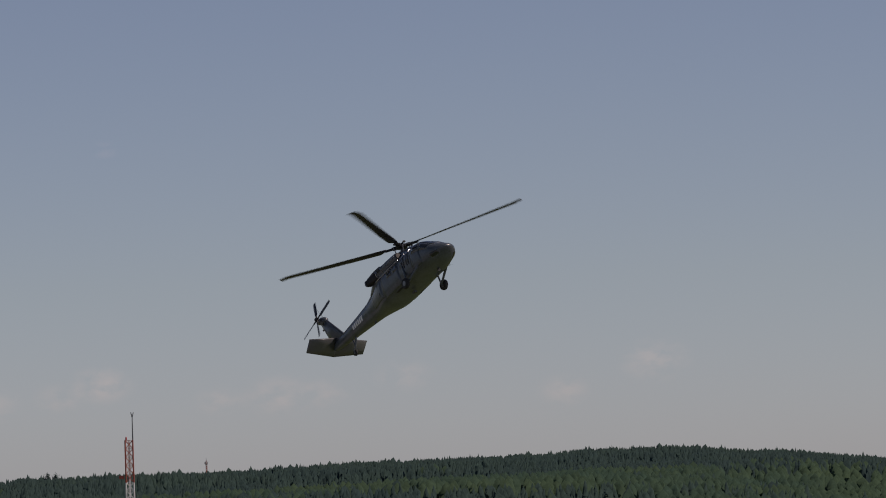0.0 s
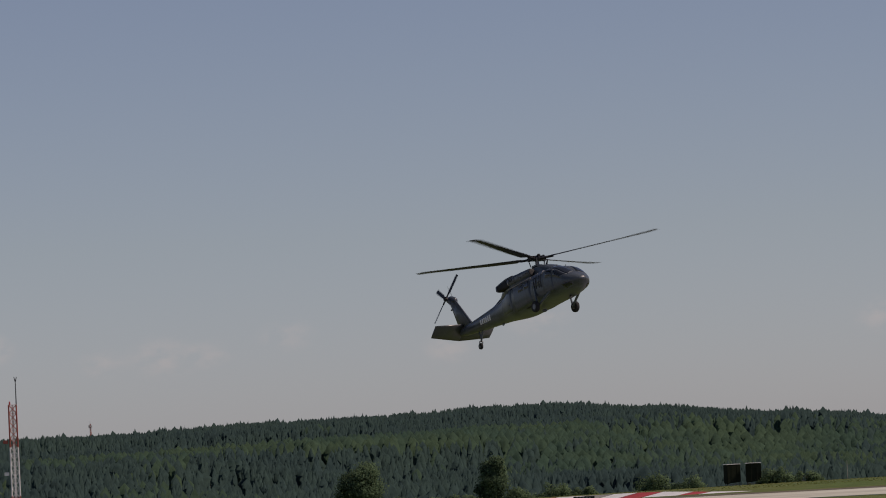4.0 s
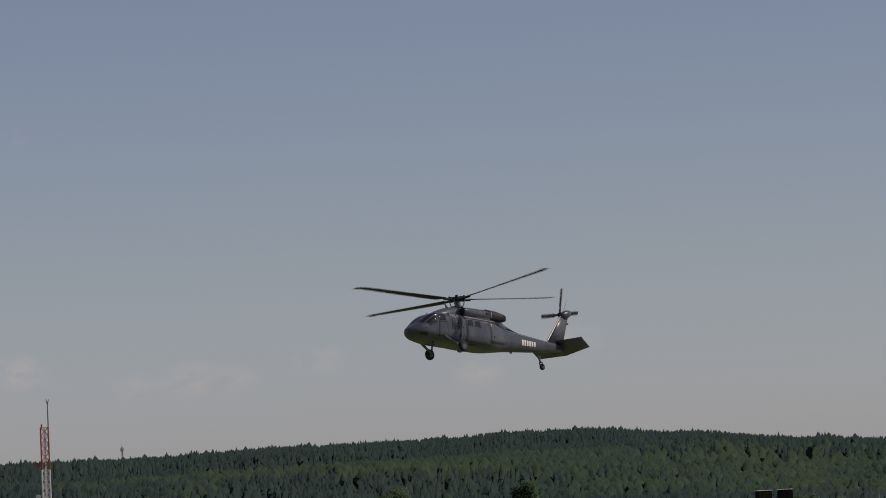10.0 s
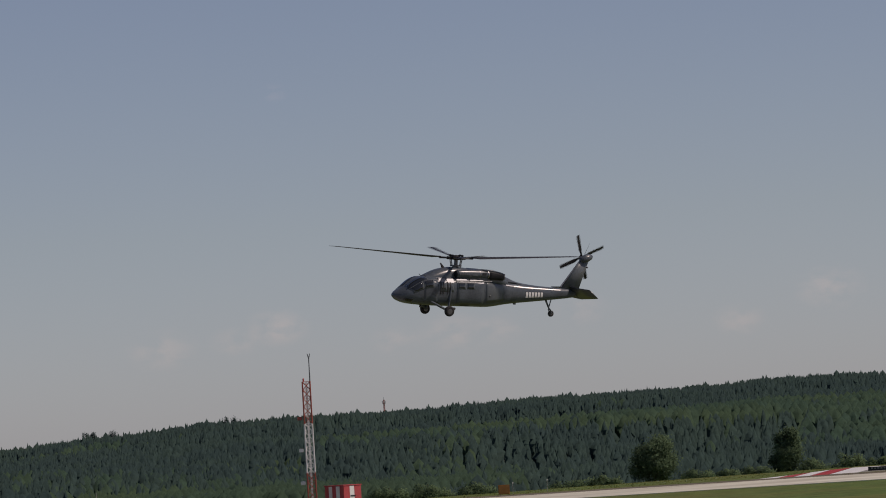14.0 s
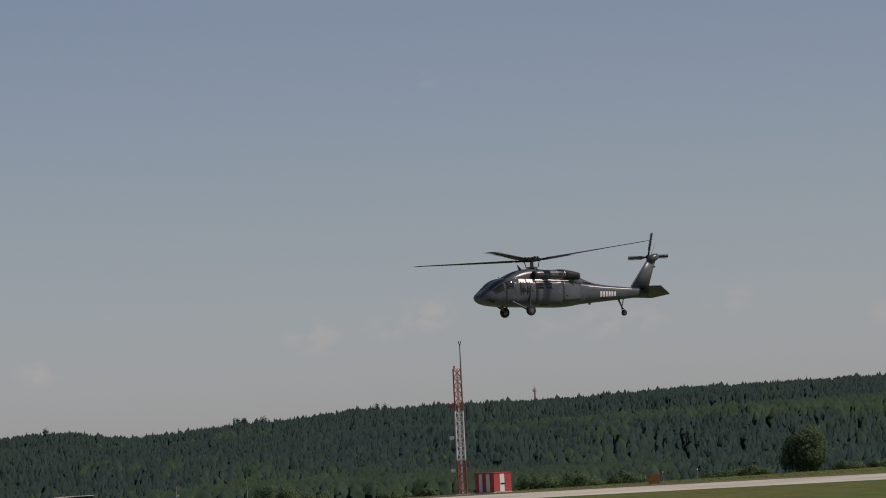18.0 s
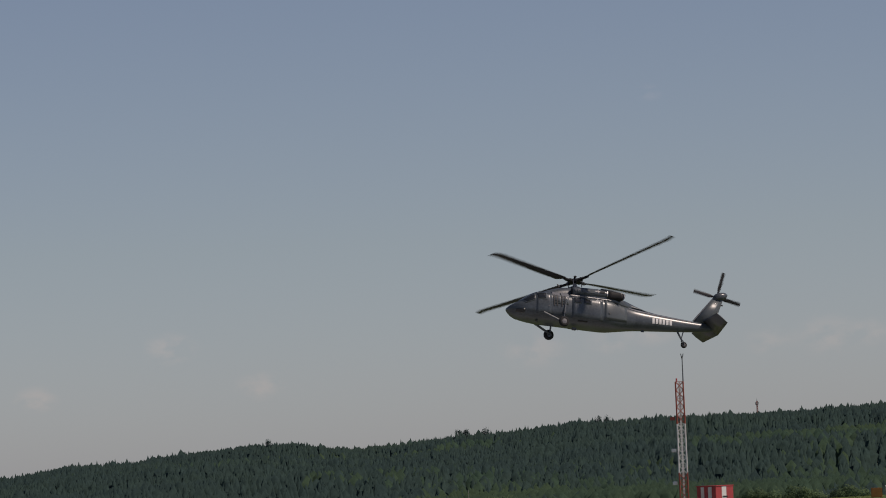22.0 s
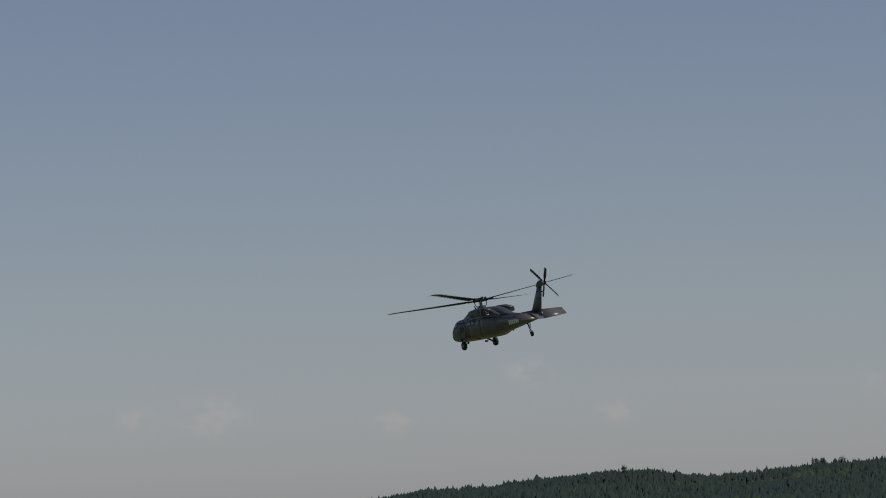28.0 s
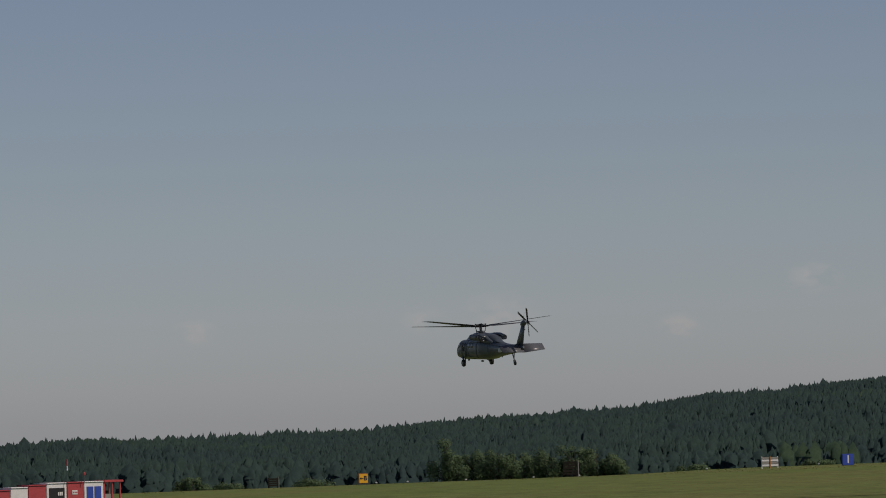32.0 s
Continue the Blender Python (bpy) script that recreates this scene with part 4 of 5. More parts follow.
# red and white marker blocks along the runway's far edge, low at both ends
def marker_blocks():
    cuts = [(4.10, "w"), (4.45, "r"), (4.66, "w"), (4.88, "r"), (5.10, "w"), (5.44, "g"), (5.74, "w"), (6.02, "r"), (6.30, "w"), (6.68, "r"), (6.88, "w"), (7.38, "")]

    p0, p1 = Vector((41.8, 581.0)), Vector((73.2, 567.0))

    def place(b):
        k = math.tan(radians(b))
        d = p1 - p0
        return p0 + d * ((k * p0.y - p0.x) / (d.x - k * d.y))

    def tall(b):
        return 0.07 + 0.56 * ease(4.05, 5.1, b) * (1 - ease(6.0, 7.42, b))

    for (b0, c), (b1, _) in zip(cuts, cuts[1:]):
        p, q = place(b0 + 0.01), place(b1 - 0.01)
        mid = (p + q) / 2
        base = on_ground(mid.x, mid.y)
        t = thing("marker_block", base, {"r": "low red painted marker block at the runway edge", "w": "low white painted marker block at the runway edge", "g": "low pale grey marker block at the runway edge"}[c], "marker", "red and white runway markers")
        bm = bmesh.new()
        rings = []
        along = (p1 - p0).normalized()
        for pt, b in ((p, b0), (q, b1)):
            # painted at a slant: the top runs ahead of the foot
            z = height(pt.x, pt.y) - base.translation.z - 0.05
            h = tall(b)
            o = pt - mid
            foot, head = o - along * 1.5 * h, o + along * 1.5 * h
            l, u = foot - RW_NRM * 0.9, head + RW_NRM * 0.6
            v, w = head + RW_NRM * 0.86, foot + RW_NRM * 0.9
            rings.append([(l.x, l.y, z - 0.1), (l.x, l.y, z), (u.x, u.y, z + h), (v.x, v.y, z + h), (w.x, w.y, z - 0.1)])
        loft(bm, rings)
        part("block", bm, {"r": RED, "w": WHITE, "g": BOARD}[c], t)
        if c == "g" and 5.4 < b0 < 5.6:
            bm = bmesh.new()
            n2 = -RW_NRM * 0.95
            d2 = (q - p).normalized() * (q - p).length * 0.42
            loft(bm, [[((d2 * s + n2).x, (d2 * s + n2).y, 0.06), ((d2 * s + n2).x, (d2 * s + n2).y, 0.50), ((d2 * s + n2 * 0.9).x, (d2 * s + n2 * 0.9).y, 0.50), ((d2 * s + n2 * 0.9).x, (d2 * s + n2 * 0.9).y, 0.06)] for s in (-1, 1)])
            part("dark_plate", bm, BLACK, t, "black plate with unreadable marks")
            bm = bmesh.new()
            for i in range(5):
                s0 = -0.7 + 0.3 * i
                u, v = d2 * s0 + n2 * 1.02, d2 * (s0 + 0.18) + n2 * 1.02
                loft(bm, [[(w.x, w.y, 0.26), (w.x, w.y, 0.40), (w.x * 0.99, w.y * 0.99, 0.40), (w.x * 0.99, w.y * 0.99, 0.26)] for w in (u, v)])
            part("plate_bars", bm, BOARD, t)
    # flat painted end of the runway
    for i, (a0, a1, m) in enumerate(((-41.0, -30.0, WHITE), (-29.8, -17.0, RED), (-16.8, -1.0, WHITE))):
        bm = bmesh.new()
        pts = [runway_point(a, c, 0.058) for a, c in ((a0 + 1, -a0 / 1.7), (a1 + 1, -a1 / 1.7), (a1 + 8, -a1 / 1.7 + 1), (a0 + 8, -a0 / 1.7 + 1))]
        loft(bm, [pts, [p + Vector((0, 0, 0.012)) for p in pts]])
        tagged(part("runway_marking", bm, m), "painted red and white stripe at the runway end", "marking", kind="structure")


marker_blocks()


# a row of narrow striped cabins on the airfield
def cabins():
    rows = [(-15.98, -15.72, "r", ""), (-15.715, -15.52, "w", ""), (-15.515, -15.315, "r", ""), (-15.31, -15.085, "k", "bars"), (-15.08, -14.90, "r", "notice"), (-14.89, -14.67, "b", "one"), (-14.665, -14.455, "r", "shelter")]
    pivot, row = Vector((503 * math.sin(radians(-14.455)), 503 * math.cos(radians(-14.455)))), Vector((math.cos(radians(47)), math.sin(radians(47))))

    def on_row(b):
        """Where the row of cabin fronts meets a bearing."""
        s, c = math.sin(radians(b)), math.cos(radians(b))
        return pivot + row * ((pivot.y * s - pivot.x * c) / (row.x * c - row.y * s))

    for (b0, b1, c, extra), h in zip(rows, (1.92, 2.12, 2.28, 2.42, 2.42, 2.42, 2.42)):
        p, q = on_row(b0), on_row(b1)
        w = (q - p).length
        mid = (p + q) / 2 + 1.1 * Vector((-row.y, row.x))
        name = {"r": "red", "w": "white", "k": "black and white", "b": "blue and white"}[c]
        t = thing("field_cabin", on_ground(mid.x, mid.y, 47), "narrow " + name + " field cabin" + {"": " in a row", "bars": " with dark open front", "notice": " with a white notice", "one": " with blue panes", "shelter": " open at the front under its roof"}[extra], "cabin", "row of field cabins")
        wall = {"r": RED, "w": WHITE, "k": WHITE, "b": WHITE}[c]
        if extra == "shelter":
            for x in (-w / 2 + 0.08, -0.1, w / 2 - 0.25):
                for y in (-1.0, 1.0):
                    part("post", box(bmesh.new(), x - 0.07, x + 0.07, y - 0.07, y + 0.07, 0.1, h, 0.01), RED, t)
            part("low_board", box(bmesh.new(), -w / 2 + 0.16, -0.18, -1.0, -0.94, 0.15, 1.2, 0.01), BOARD, t, "weathered grey low board")
            part("back_board", box(bmesh.new(), -0.02, w / 2 - 0.33, 0.96, 1.0, 0.15, 1.5, 0.01), CANVAS, t, "dark green back board")
            part("roof", box(bmesh.new(), -w / 2 - 0.01, w / 2 + 0.08, -1.2, 1.0, h - 0.1, h + 0.14, 0.05), RED, t, "overhanging red roof slab")
            part("skid", box(bmesh.new(), -w / 2 + 0.1, w / 2 - 0.1, -1.0, 1.0, -0.3, 0.12), BLACK, t)
            continue
        part("body", box(bmesh.new(), -w / 2, w / 2, -1.1, 1.1, 0.1, h, 0.05), wall, t)
        part("roof", box(bmesh.new(), -w / 2 - 0.01, w / 2 + 0.01, -1.2, 1.2, h - 0.02, h + 0.10, 0.05), RED if c == "r" else WHITE, t)
        part("roof_felt", box(bmesh.new(), -w / 2, w / 2, 0.3, 1.25, h + 0.09, h + 0.14, 0.02), BLACK, t)
        part("skid", box(bmesh.new(), -w / 2 + 0.1, w / 2 - 0.1, -1.0, 1.0, -0.3, 0.12), BLACK, t)
        if extra in ("bars", "one"):
            for s in ((-1, 1) if extra == "one" else (0,)):
                x0, x1 = (-w / 2 + 0.26, w / 2 - 0.26) if s == 0 else ((-w / 2 + 0.3, -0.07) if s < 0 else (0.07, w / 2 - 0.3))
                part("front_panel", box(bmesh.new(), x0, x1, -1.14, -1.09, 0.25, h - 0.42, 0.01), BLACK if extra == "bars" else BLUE, t)
            if extra == "bars":
                for k in range(3):
                    part("notice_bar", box(bmesh.new(), 0.1 + 0.2 * k, 0.24 + 0.2 * k, -1.17, -1.135, 1.25, 1.6), WHITE, t)
        if extra == "notice":
            part("notice", box(bmesh.new(), -0.36, 0.26, -1.14, -1.09, 1.28, 1.7, 0.01), WHITE, t, "white notice with unreadable marks")
            for k in range(3):
                part("notice_bar", box(bmesh.new(), -0.28 + 0.19 * k, -0.16 + 0.19 * k, -1.155, -1.135, 1.42, 1.56), RED, t)
    x, y = on_row(-15.06)
    w = thing("whip_aerial", pose(x, y - 0.5, height(x, y) + 2.5), "red and white whip aerial on a cabin roof", "aerial")
    part("rod", rod(bmesh.new(), (0, 0, -0.1), (0, 0, 2.3), 0.03, 0.02, 6), STEEL, w)
    part("sleeve", rod(bmesh.new(), (0, 0, 1.15), (0, 0, 1.6), 0.06, 0.06, 8), WHITE, w)
    part("flag", rod(bmesh.new(), (0, 0, 1.62), (0, 0, 2.25), 0.09, 0.06, 8), RED, w)
    x, y = on_row(-14.87)
    w = thing("obstacle_lamp", pose(x, y - 0.5, height(x, y) + 2.5), "small red obstacle lamp on a cabin roof", "lamp")
    part("stem", rod(bmesh.new(), (0, 0, -0.1), (0, 0, 0.6), 0.03, 0.03, 6), STEEL, w)
    part("globe", turned(bmesh.new(), [(-0.12, 0.05), (-0.05, 0.13), (0.1, 0.14), (0.2, 0.05)], pose(0, 0, 0.72, 0, -90, 0), 12), RED, w)


cabins()


# ---- trees and bushes at the plateau's edge ----
def leaves_mesh(name, blobs, count, size, seed, mat):
    """Leaf clumps strewn over and in a few rounded masses (x, y, z, rx, ry, rz)."""
    r = np.random.default_rng(seed)
    vol = np.array([b[3] * b[4] * b[5] for b in blobs]) ** 0.8
    pick = r.choice(len(blobs), count, p=vol / vol.sum())
    bl = np.array(blobs)[pick]
    v = r.normal(size=(count, 3))
    v /= np.linalg.norm(v, axis=1)[:, None]
    rad = r.uniform(0.35, 1.0, count) ** 0.45 * (1 + 0.22 * r.normal(size=count))
    c = bl[:, :3] + v * bl[:, 3:] * rad[:, None]
    keep = c[:, 2] > 0.02
    c, v = c[keep], v[keep]
    n = len(c)
    u = np.cross(v + 0.7 * r.normal(size=(n, 3)), r.normal(size=(n, 3)))
    u /= np.linalg.norm(u, axis=1)[:, None]
    w = np.cross(u, v + 0.5 * r.normal(size=(n, 3)))
    w /= np.linalg.norm(w, axis=1)[:, None]
    s = size * r.uniform(0.6, 1.4, n)[:, None]
    flip = np.where((np.cross(u, w) * v).sum(1) < 0, -1.0, 1.0)[:, None]
    w = w * flip
    quad = np.stack([c - u * s, c - w * s * 0.6, c + u * s, c + w * s * 0.6], 1).reshape(-1, 3)
    lo, hi = c.min(0), c.max(0)
    out = (c - (lo + hi) / 2) / ((hi - lo) / 2)
    nrm = 0.6 * v + 0.8 * out + np.array((0, 0, 0.3)) + 0.3 * r.normal(size=(n, 3))
    nrm /= np.linalg.norm(nrm, axis=1)[:, None]
    me = bpy.data.meshes.new(name)
    me.from_pydata(quad.tolist(), [], np.arange(4 * n).reshape(-1, 4).tolist())
    me.materials.append(mat)
    me.polygons.foreach_set("use_smooth", [True] * n)
    me.normals_split_custom_set_from_vertices(np.repeat(nrm, 4, 0).tolist())
    return me


def tree(name, x, y, h, w, seed, label, category, count=5200, trunk=0.25, size=0.17, mat=LEAF, spread=False):
    r = random.Random(seed)
    t = thing(name, on_ground(x, y, r.uniform(-25, 25) if spread else r.uniform(0, 360)), label, category)
    z0 = h * trunk
    blobs = [(0, 0, z0 + (h - z0) * 0.47, w * 0.38, w * 0.38, (h - z0) * 0.47)]
    for k in range(15):
        a, f = r.uniform(0, 6.28), r.uniform(0.08, 0.9)
        q = w * (0.42 - 0.3 * max(0.0, f - 0.35)) * r.uniform(0.5, 1.0)
        u = w * r.uniform(0.10, 0.2)
        blobs.append((q * math.cos(a), q * math.sin(a), z0 + (h - z0) * f, u, u, u * r.uniform(0.7, 1.2)))
    if spread:
        blobs = []
        for k in range(11):
            u, q = r.uniform(-0.5, 0.5), w * r.uniform(0.11, 0.2)
            top = h * r.uniform(0.45, 1.0) * (1 - 1.6 * u * u)
            blobs += [(u * w, r.uniform(-0.2, 0.2) * w, max(0.2, top - q), q, q, q * 0.9), (u * w, r.uniform(-0.2, 0.2) * w, 0.35 * top, q, q, 0.4 * top)]
    bm = rod(bmesh.new(), (0, 0, -0.4), (r.uniform(-0.2, 0.2), 0.1, h * 0.75), 0.03 * h, 0.008 * h, 8)
    for b in blobs[1:]:
        rod(bm, (0, 0, max(0.1, b[2] - h * 0.3)), (b[0], b[1], b[2]), 0.012 * h, 0.004 * h, 5)
    part("trunk", bm, BARK, t)
    o = new("crown", leaves_mesh("crown", blobs, count, size, seed, mat))
    o.parent = t
    return t


tree("tree", 36.2, 688.0, 6.2, 7.4, 3, "dense dark round-headed tree at the field's edge", "tree", 15000, 0.03, 0.15, DARKLEAF)
tree("tree", 54.6, 690.0, 6.5, 4.9, 5, "narrow dark tree at the field's edge", "tree", 12000, 0.03, 0.15, DARKLEAF)
# bushes: bearing, distance, height, width
BUSHES = [(-10.80, 664, 4.9, 4.0), (-10.5, 668, 3.8, 3.6), (-10.2, 664, 3.9, 3.6), (-9.95, 668, 3.4, 3.2), (-9.62, 663, 3.9, 4.0), (-9.35, 661, 4.2, 4.2), (-9.1, 660, 3.3, 3.2), (-8.9, 659, 2.6, 2.6),
          (-13.68, 665, 1.7, 3.2), (-13.3, 668, 1.0, 3.0), (-12.3, 672, 1.2, 4.0), (-8.0, 670, 1.2, 3.0), (-6.6, 664, 1.1, 2.6),
          (-4.75, 682, 2.9, 4.2), (-4.35, 684, 2.2, 4.4), (-3.9, 682, 2.6, 4.0), (-2.9, 690, 4.8, 5.2), (-2.6, 694, 3.6, 4.0), (-1.6, 680, 1.3, 3.4), (-1.25, 678, 1.5, 2.6),
          (0.0, 680, 2.9, 4.2), (0.45, 684, 3.1, 4.6), (1.05, 684, 2.5, 4.6), (2.1, 684, 2.3, 4.4), (2.45, 680, 2.0, 3.0), (3.55, 684, 2.2, 3.8), (3.85, 688, 1.7, 3.0), (4.15, 690, 2.2, 3.4), (4.85, 690, 2.6, 3.4), (5.2, 686, 2.8, 3.6), (5.55, 684, 2.1, 3.0), (6.3, 690, 3.5, 4.4), (6.75, 688, 2.6, 3.4), (7.72, 664, 2.6, 3.6), (8.05, 668, 1.8, 3.0), (9.1, 670, 2.0, 3.4)]
for i, (b, d, h, w) in enumerate(BUSHES):
    x, y = d * math.sin(radians(b)), d * math.cos(radians(b))
    tree("bush", x, y, (1.24 if b < -8.5 else 0.95) * h, 1.35 * w, 40 + i, "tall leafy green bush at the field's edge" if h > 2.4 else "low leafy green bush at the field's edge", "bush", int(1800 + 800 * h), 0.02, 0.13, spread=True)

# ---- woods on the hills ----


def crown(r, profile, sides, rough, up):
    """One closed, uneven crown of unit height: rows of (height, radius), the last one its leader."""
    vs, ns, fs = [], [], []
    lumps = [(r.uniform(0, 6.283), r.uniform(0.1, 0.9), r.uniform(0.3, 1.0) * rough) for _ in range(6)]
    for i, (z, q) in enumerate(profile[:-1]):
        for j in range(sides):
            a = 6.283 * (j + 0.5 * (i % 2)) / sides + r.uniform(-0.25, 0.25)
            k = q * (1 + rough * (r.uniform(-0.4, 0.4) + (0.7 if (i + j) % 2 else -0.7)) + sum(s for b, g, s in lumps if math.cos(a - b) > 0.5 and abs(z - g) < 0.15))
            vs.append((k * math.cos(a), k * math.sin(a), z + r.uniform(-0.3, 0.3) * rough * (profile[i + 1][0] - z)))
            ns.append((0.3 * math.cos(a) + r.uniform(-0.35, 0.35), 0.3 * math.sin(a) + r.uniform(-0.35, 0.35), up))
    vs.append((r.uniform(-0.01, 0.01), r.uniform(-0.01, 0.01), profile[-1][0]))
    ns.append((0, 0, 1))
    last = len(profile) - 2
    for i in range(last):
        for j in range(sides):
            p, q, k = i * sides, (i + 1) * sides, (j + 1) % sides
            if i % 2:
                fs += [(p + j, p + k, q + k), (p + j, q + k, q + j)]
            else:
                fs += [(p + j, p + k, q + j), (p + k, q + k, q + j)]
    fs += [(last * sides + j, last * sides + (j + 1) % sides, len(vs) - 1) for j in range(sides)]
    return np.array(vs, float), np.array(fs), np.array(ns, float)


def spruce_shape(seed):
    """A spruce of unit height, its boughs in uneven whorls up to a thin leader."""
    r = random.Random(200 + seed)
    wide = r.uniform(0.125, 0.175)
    rows = [(0.02, 0.5 * wide)]
    for k in range(4):
        f = (0.0, 0.34, 0.62, 0.84)[k] + r.uniform(-0.07, 0.07)
        rows.append((0.32 + 0.68 * f, (wide * (1 - f) ** 0.85 + 0.004) * r.uniform(0.85, 1.15)))
    return crown(r, rows + [(1.0, 0)], 5, 0.4, 0.8)


def round_shape(seed, wide, low):
    """A round-headed tree of unit height with an uneven dome."""
    r = random.Random(seed)
    rows = []
    for k in range(5):
        f = (k + r.uniform(-0.15, 0.15)) / 5
        rows.append((low + (1 - low) * f, wide * math.sqrt(max(0.05, 1 - (1.7 * f - 0.75) ** 2))))
    return crown(r, rows + [(1.0, 0)], 6, 0.28, 0.8)


def pine_shape(seed):
    return round_shape(50 + seed, 0.115 + 0.01 * seed, 0.32)


def broad_shape(seed):
    return round_shape(80 + seed, 0.17, 0.08)


def wood(name, places, shapes, mat, label):
    """One joined mesh of many trees: places of (x, y, height, turn, shape, girth)."""
    V, N, T, o = [], [], [], 0
    for x, y, h, a, k, g in places:
        v, f, nv = shapes[k % len(shapes)]
        c, s = math.cos(a), math.sin(a)
        p = np.empty_like(v)
        p[:, 0], p[:, 1], p[:, 2] = x + g * h * (c * v[:, 0] - s * v[:, 1]), y + g * h * (s * v[:, 0] + c * v[:, 1]), height(x, y) - 0.5 + h * v[:, 2]
        q = nv.copy()
        q[:, 0], q[:, 1] = c * nv[:, 0] - s * nv[:, 1], s * nv[:, 0] + c * nv[:, 1]
        V.append(p), N.append(q), T.append(f + o)
        o += len(v)
    V, N, T = np.concatenate(V), np.concatenate(N), np.concatenate(T)
    N /= np.linalg.norm(N, axis=1)[:, None]
    me = bpy.data.meshes.new(name)
    me.vertices.add(len(V)), me.loops.add(T.size), me.polygons.add(len(T))
    me.vertices.foreach_set("co", V.ravel())
    me.loops.foreach_set("vertex_index", T.ravel().astype(np.int32))
    me.polygons.foreach_set("loop_start", np.arange(0, T.size, 3, dtype=np.int32))
    me.materials.append(mat)
    me.polygons.foreach_set("use_smooth", [True] * len(T))
    me.update(calc_edges=True)
    me.normals_split_custom_set_from_vertices(N.tolist())
    return tagged(new(name, me), label, "forest", kind="stuff")


def plant_woods():
    r = random.Random(11)
    firs, leafs = [], []
    for i in range(55000):
        b = -17.3 + 28.6 * ((i * 0.6180339887 + 0.02 * r.random()) % 1.0)
        far = ridge_distance(b)
        d = r.uniform(far - 140, far + 30) if i % 6 == 0 else 2180 + (far - 2150) * r.random() ** 1.15
        edge = i % 9 == 1
        if edge:
            d = r.uniform(2120, 2230)
        x, y = d * math.sin(radians(b)), d * math.cos(radians(b))
        patch = noise.noise(Vector((x / 300, y / 600, 1.7))) + 0.55 * noise.noise(Vector((x / 70, y / 140, 5.1)))
        # a belt of broadleaf trees runs along the slope, a mixed wood lies below it
        under = bearing_value(b) - math.degrees(math.atan((height(x, y) + 11) / d))
        belt = math.exp(-(((under - 0.27 - 0.03 * patch) / 0.06) ** 2)) * ease(-2.0, 0.2, b) * (1 - 0.5 * ease(3.5, 6.5, b))
        mixed = 0.2 * ease(0.25, 0.36, under) * ease(-6, 0.5, b)
        if 0.9 * patch + 0.95 * belt + mixed + r.uniform(-0.25, 0.25) > 0.5:
            leafs.append((x, y, r.uniform(15.5, 17.5) + 2.0 * belt, r.uniform(0, 6.28), r.randrange(8), r.uniform(0.85, 1.15)))
        else:
            h = r.uniform(16.5, 18.5) + (2.8 if d > far - 200 else 1.5) * noise.noise(Vector((x / 24, y / 60, 8.0))) + (r.uniform(0.5, 3.0) if r.random() < 0.08 else 0)
            firs.append((x, y, h * (r.uniform(0.45, 0.85) if edge else 1), r.uniform(0, 6.28), r.randrange(14), r.uniform(0.85, 1.2) * (1.45 if edge else 1) * (1 - 0.12 * ease(2800, 4200, d))))
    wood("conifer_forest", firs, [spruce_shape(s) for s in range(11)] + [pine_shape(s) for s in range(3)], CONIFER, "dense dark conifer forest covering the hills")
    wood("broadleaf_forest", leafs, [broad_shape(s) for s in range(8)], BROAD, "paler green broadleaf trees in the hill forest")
    # a few taller single trees that break the skyline
    for b, d, h, w in ((-3.38, 4380, 24, 9), (-3.30, 4390, 23, 8), (-3.07, 4380, 23.5, 9), (-5.53, 4330, 22.5, 8), (-1.79, 4400, 22, 8), (-1.7, 4400, 21.5, 8)):
        x, y = d * math.sin(radians(b)), d * math.cos(radians(b))
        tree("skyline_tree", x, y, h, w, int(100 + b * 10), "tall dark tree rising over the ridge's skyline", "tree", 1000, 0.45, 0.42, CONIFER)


plant_woods()


def ridge_tower():
    b, d = 0.0, 4400
    x, y = d * math.sin(radians(b)), d * math.cos(radians(b))
    t = thing("radio_tower", on_ground(x, y) @ pose(0, 0, 9.5), "thin faded red and grey radio tower on the wooded ridge", "tower")
    for k in range(3):
        a = 2.094 * k
        part("tower_leg", rod(bmesh.new(), (0.8 * math.cos(a), 0.8 * math.sin(a), -10.5), (0.5 * math.cos(a), 0.5 * math.sin(a), 18.0), 0.34, 0.28, 6), MASTRED, t)
    bm = bmesh.new()
    for i in range(8):
        for k in range(3):
            a0, a1 = 2.094 * k, 2.094 * (k + 1)
            rod(bm, (0.7 * math.cos(a0), 0.7 * math.sin(a0), 2 * i), (0.7 * math.cos(a1), 0.7 * math.sin(a1), 2 * i + 2), 0.17, 0.17, 4)
    part("lattice", bm, BOARD, t)
    for k in range(6):
        a = 1.047 * k
        part("panel_antenna", box(bmesh.new(), 1.15, 1.5, -0.22, 0.22, 14.8, 17.0, 0.05, pose(0, 0, 0, 0, 0, math.degrees(a))), BOARD, t)
    part("ring_platform", turned(bmesh.new(), [(-0.1, 0.4), (-0.1, 1.3), (0.1, 1.3), (0.1, 0.4)], pose(0, 0, 14.6, 0, -90, 0), 12), PAINT, t)
    part("top_rod", rod(bmesh.new(), (0, 0, 17.5), (0, 0, 20.5), 0.2, 0.12, 6), PAINT, t)


ridge_tower()


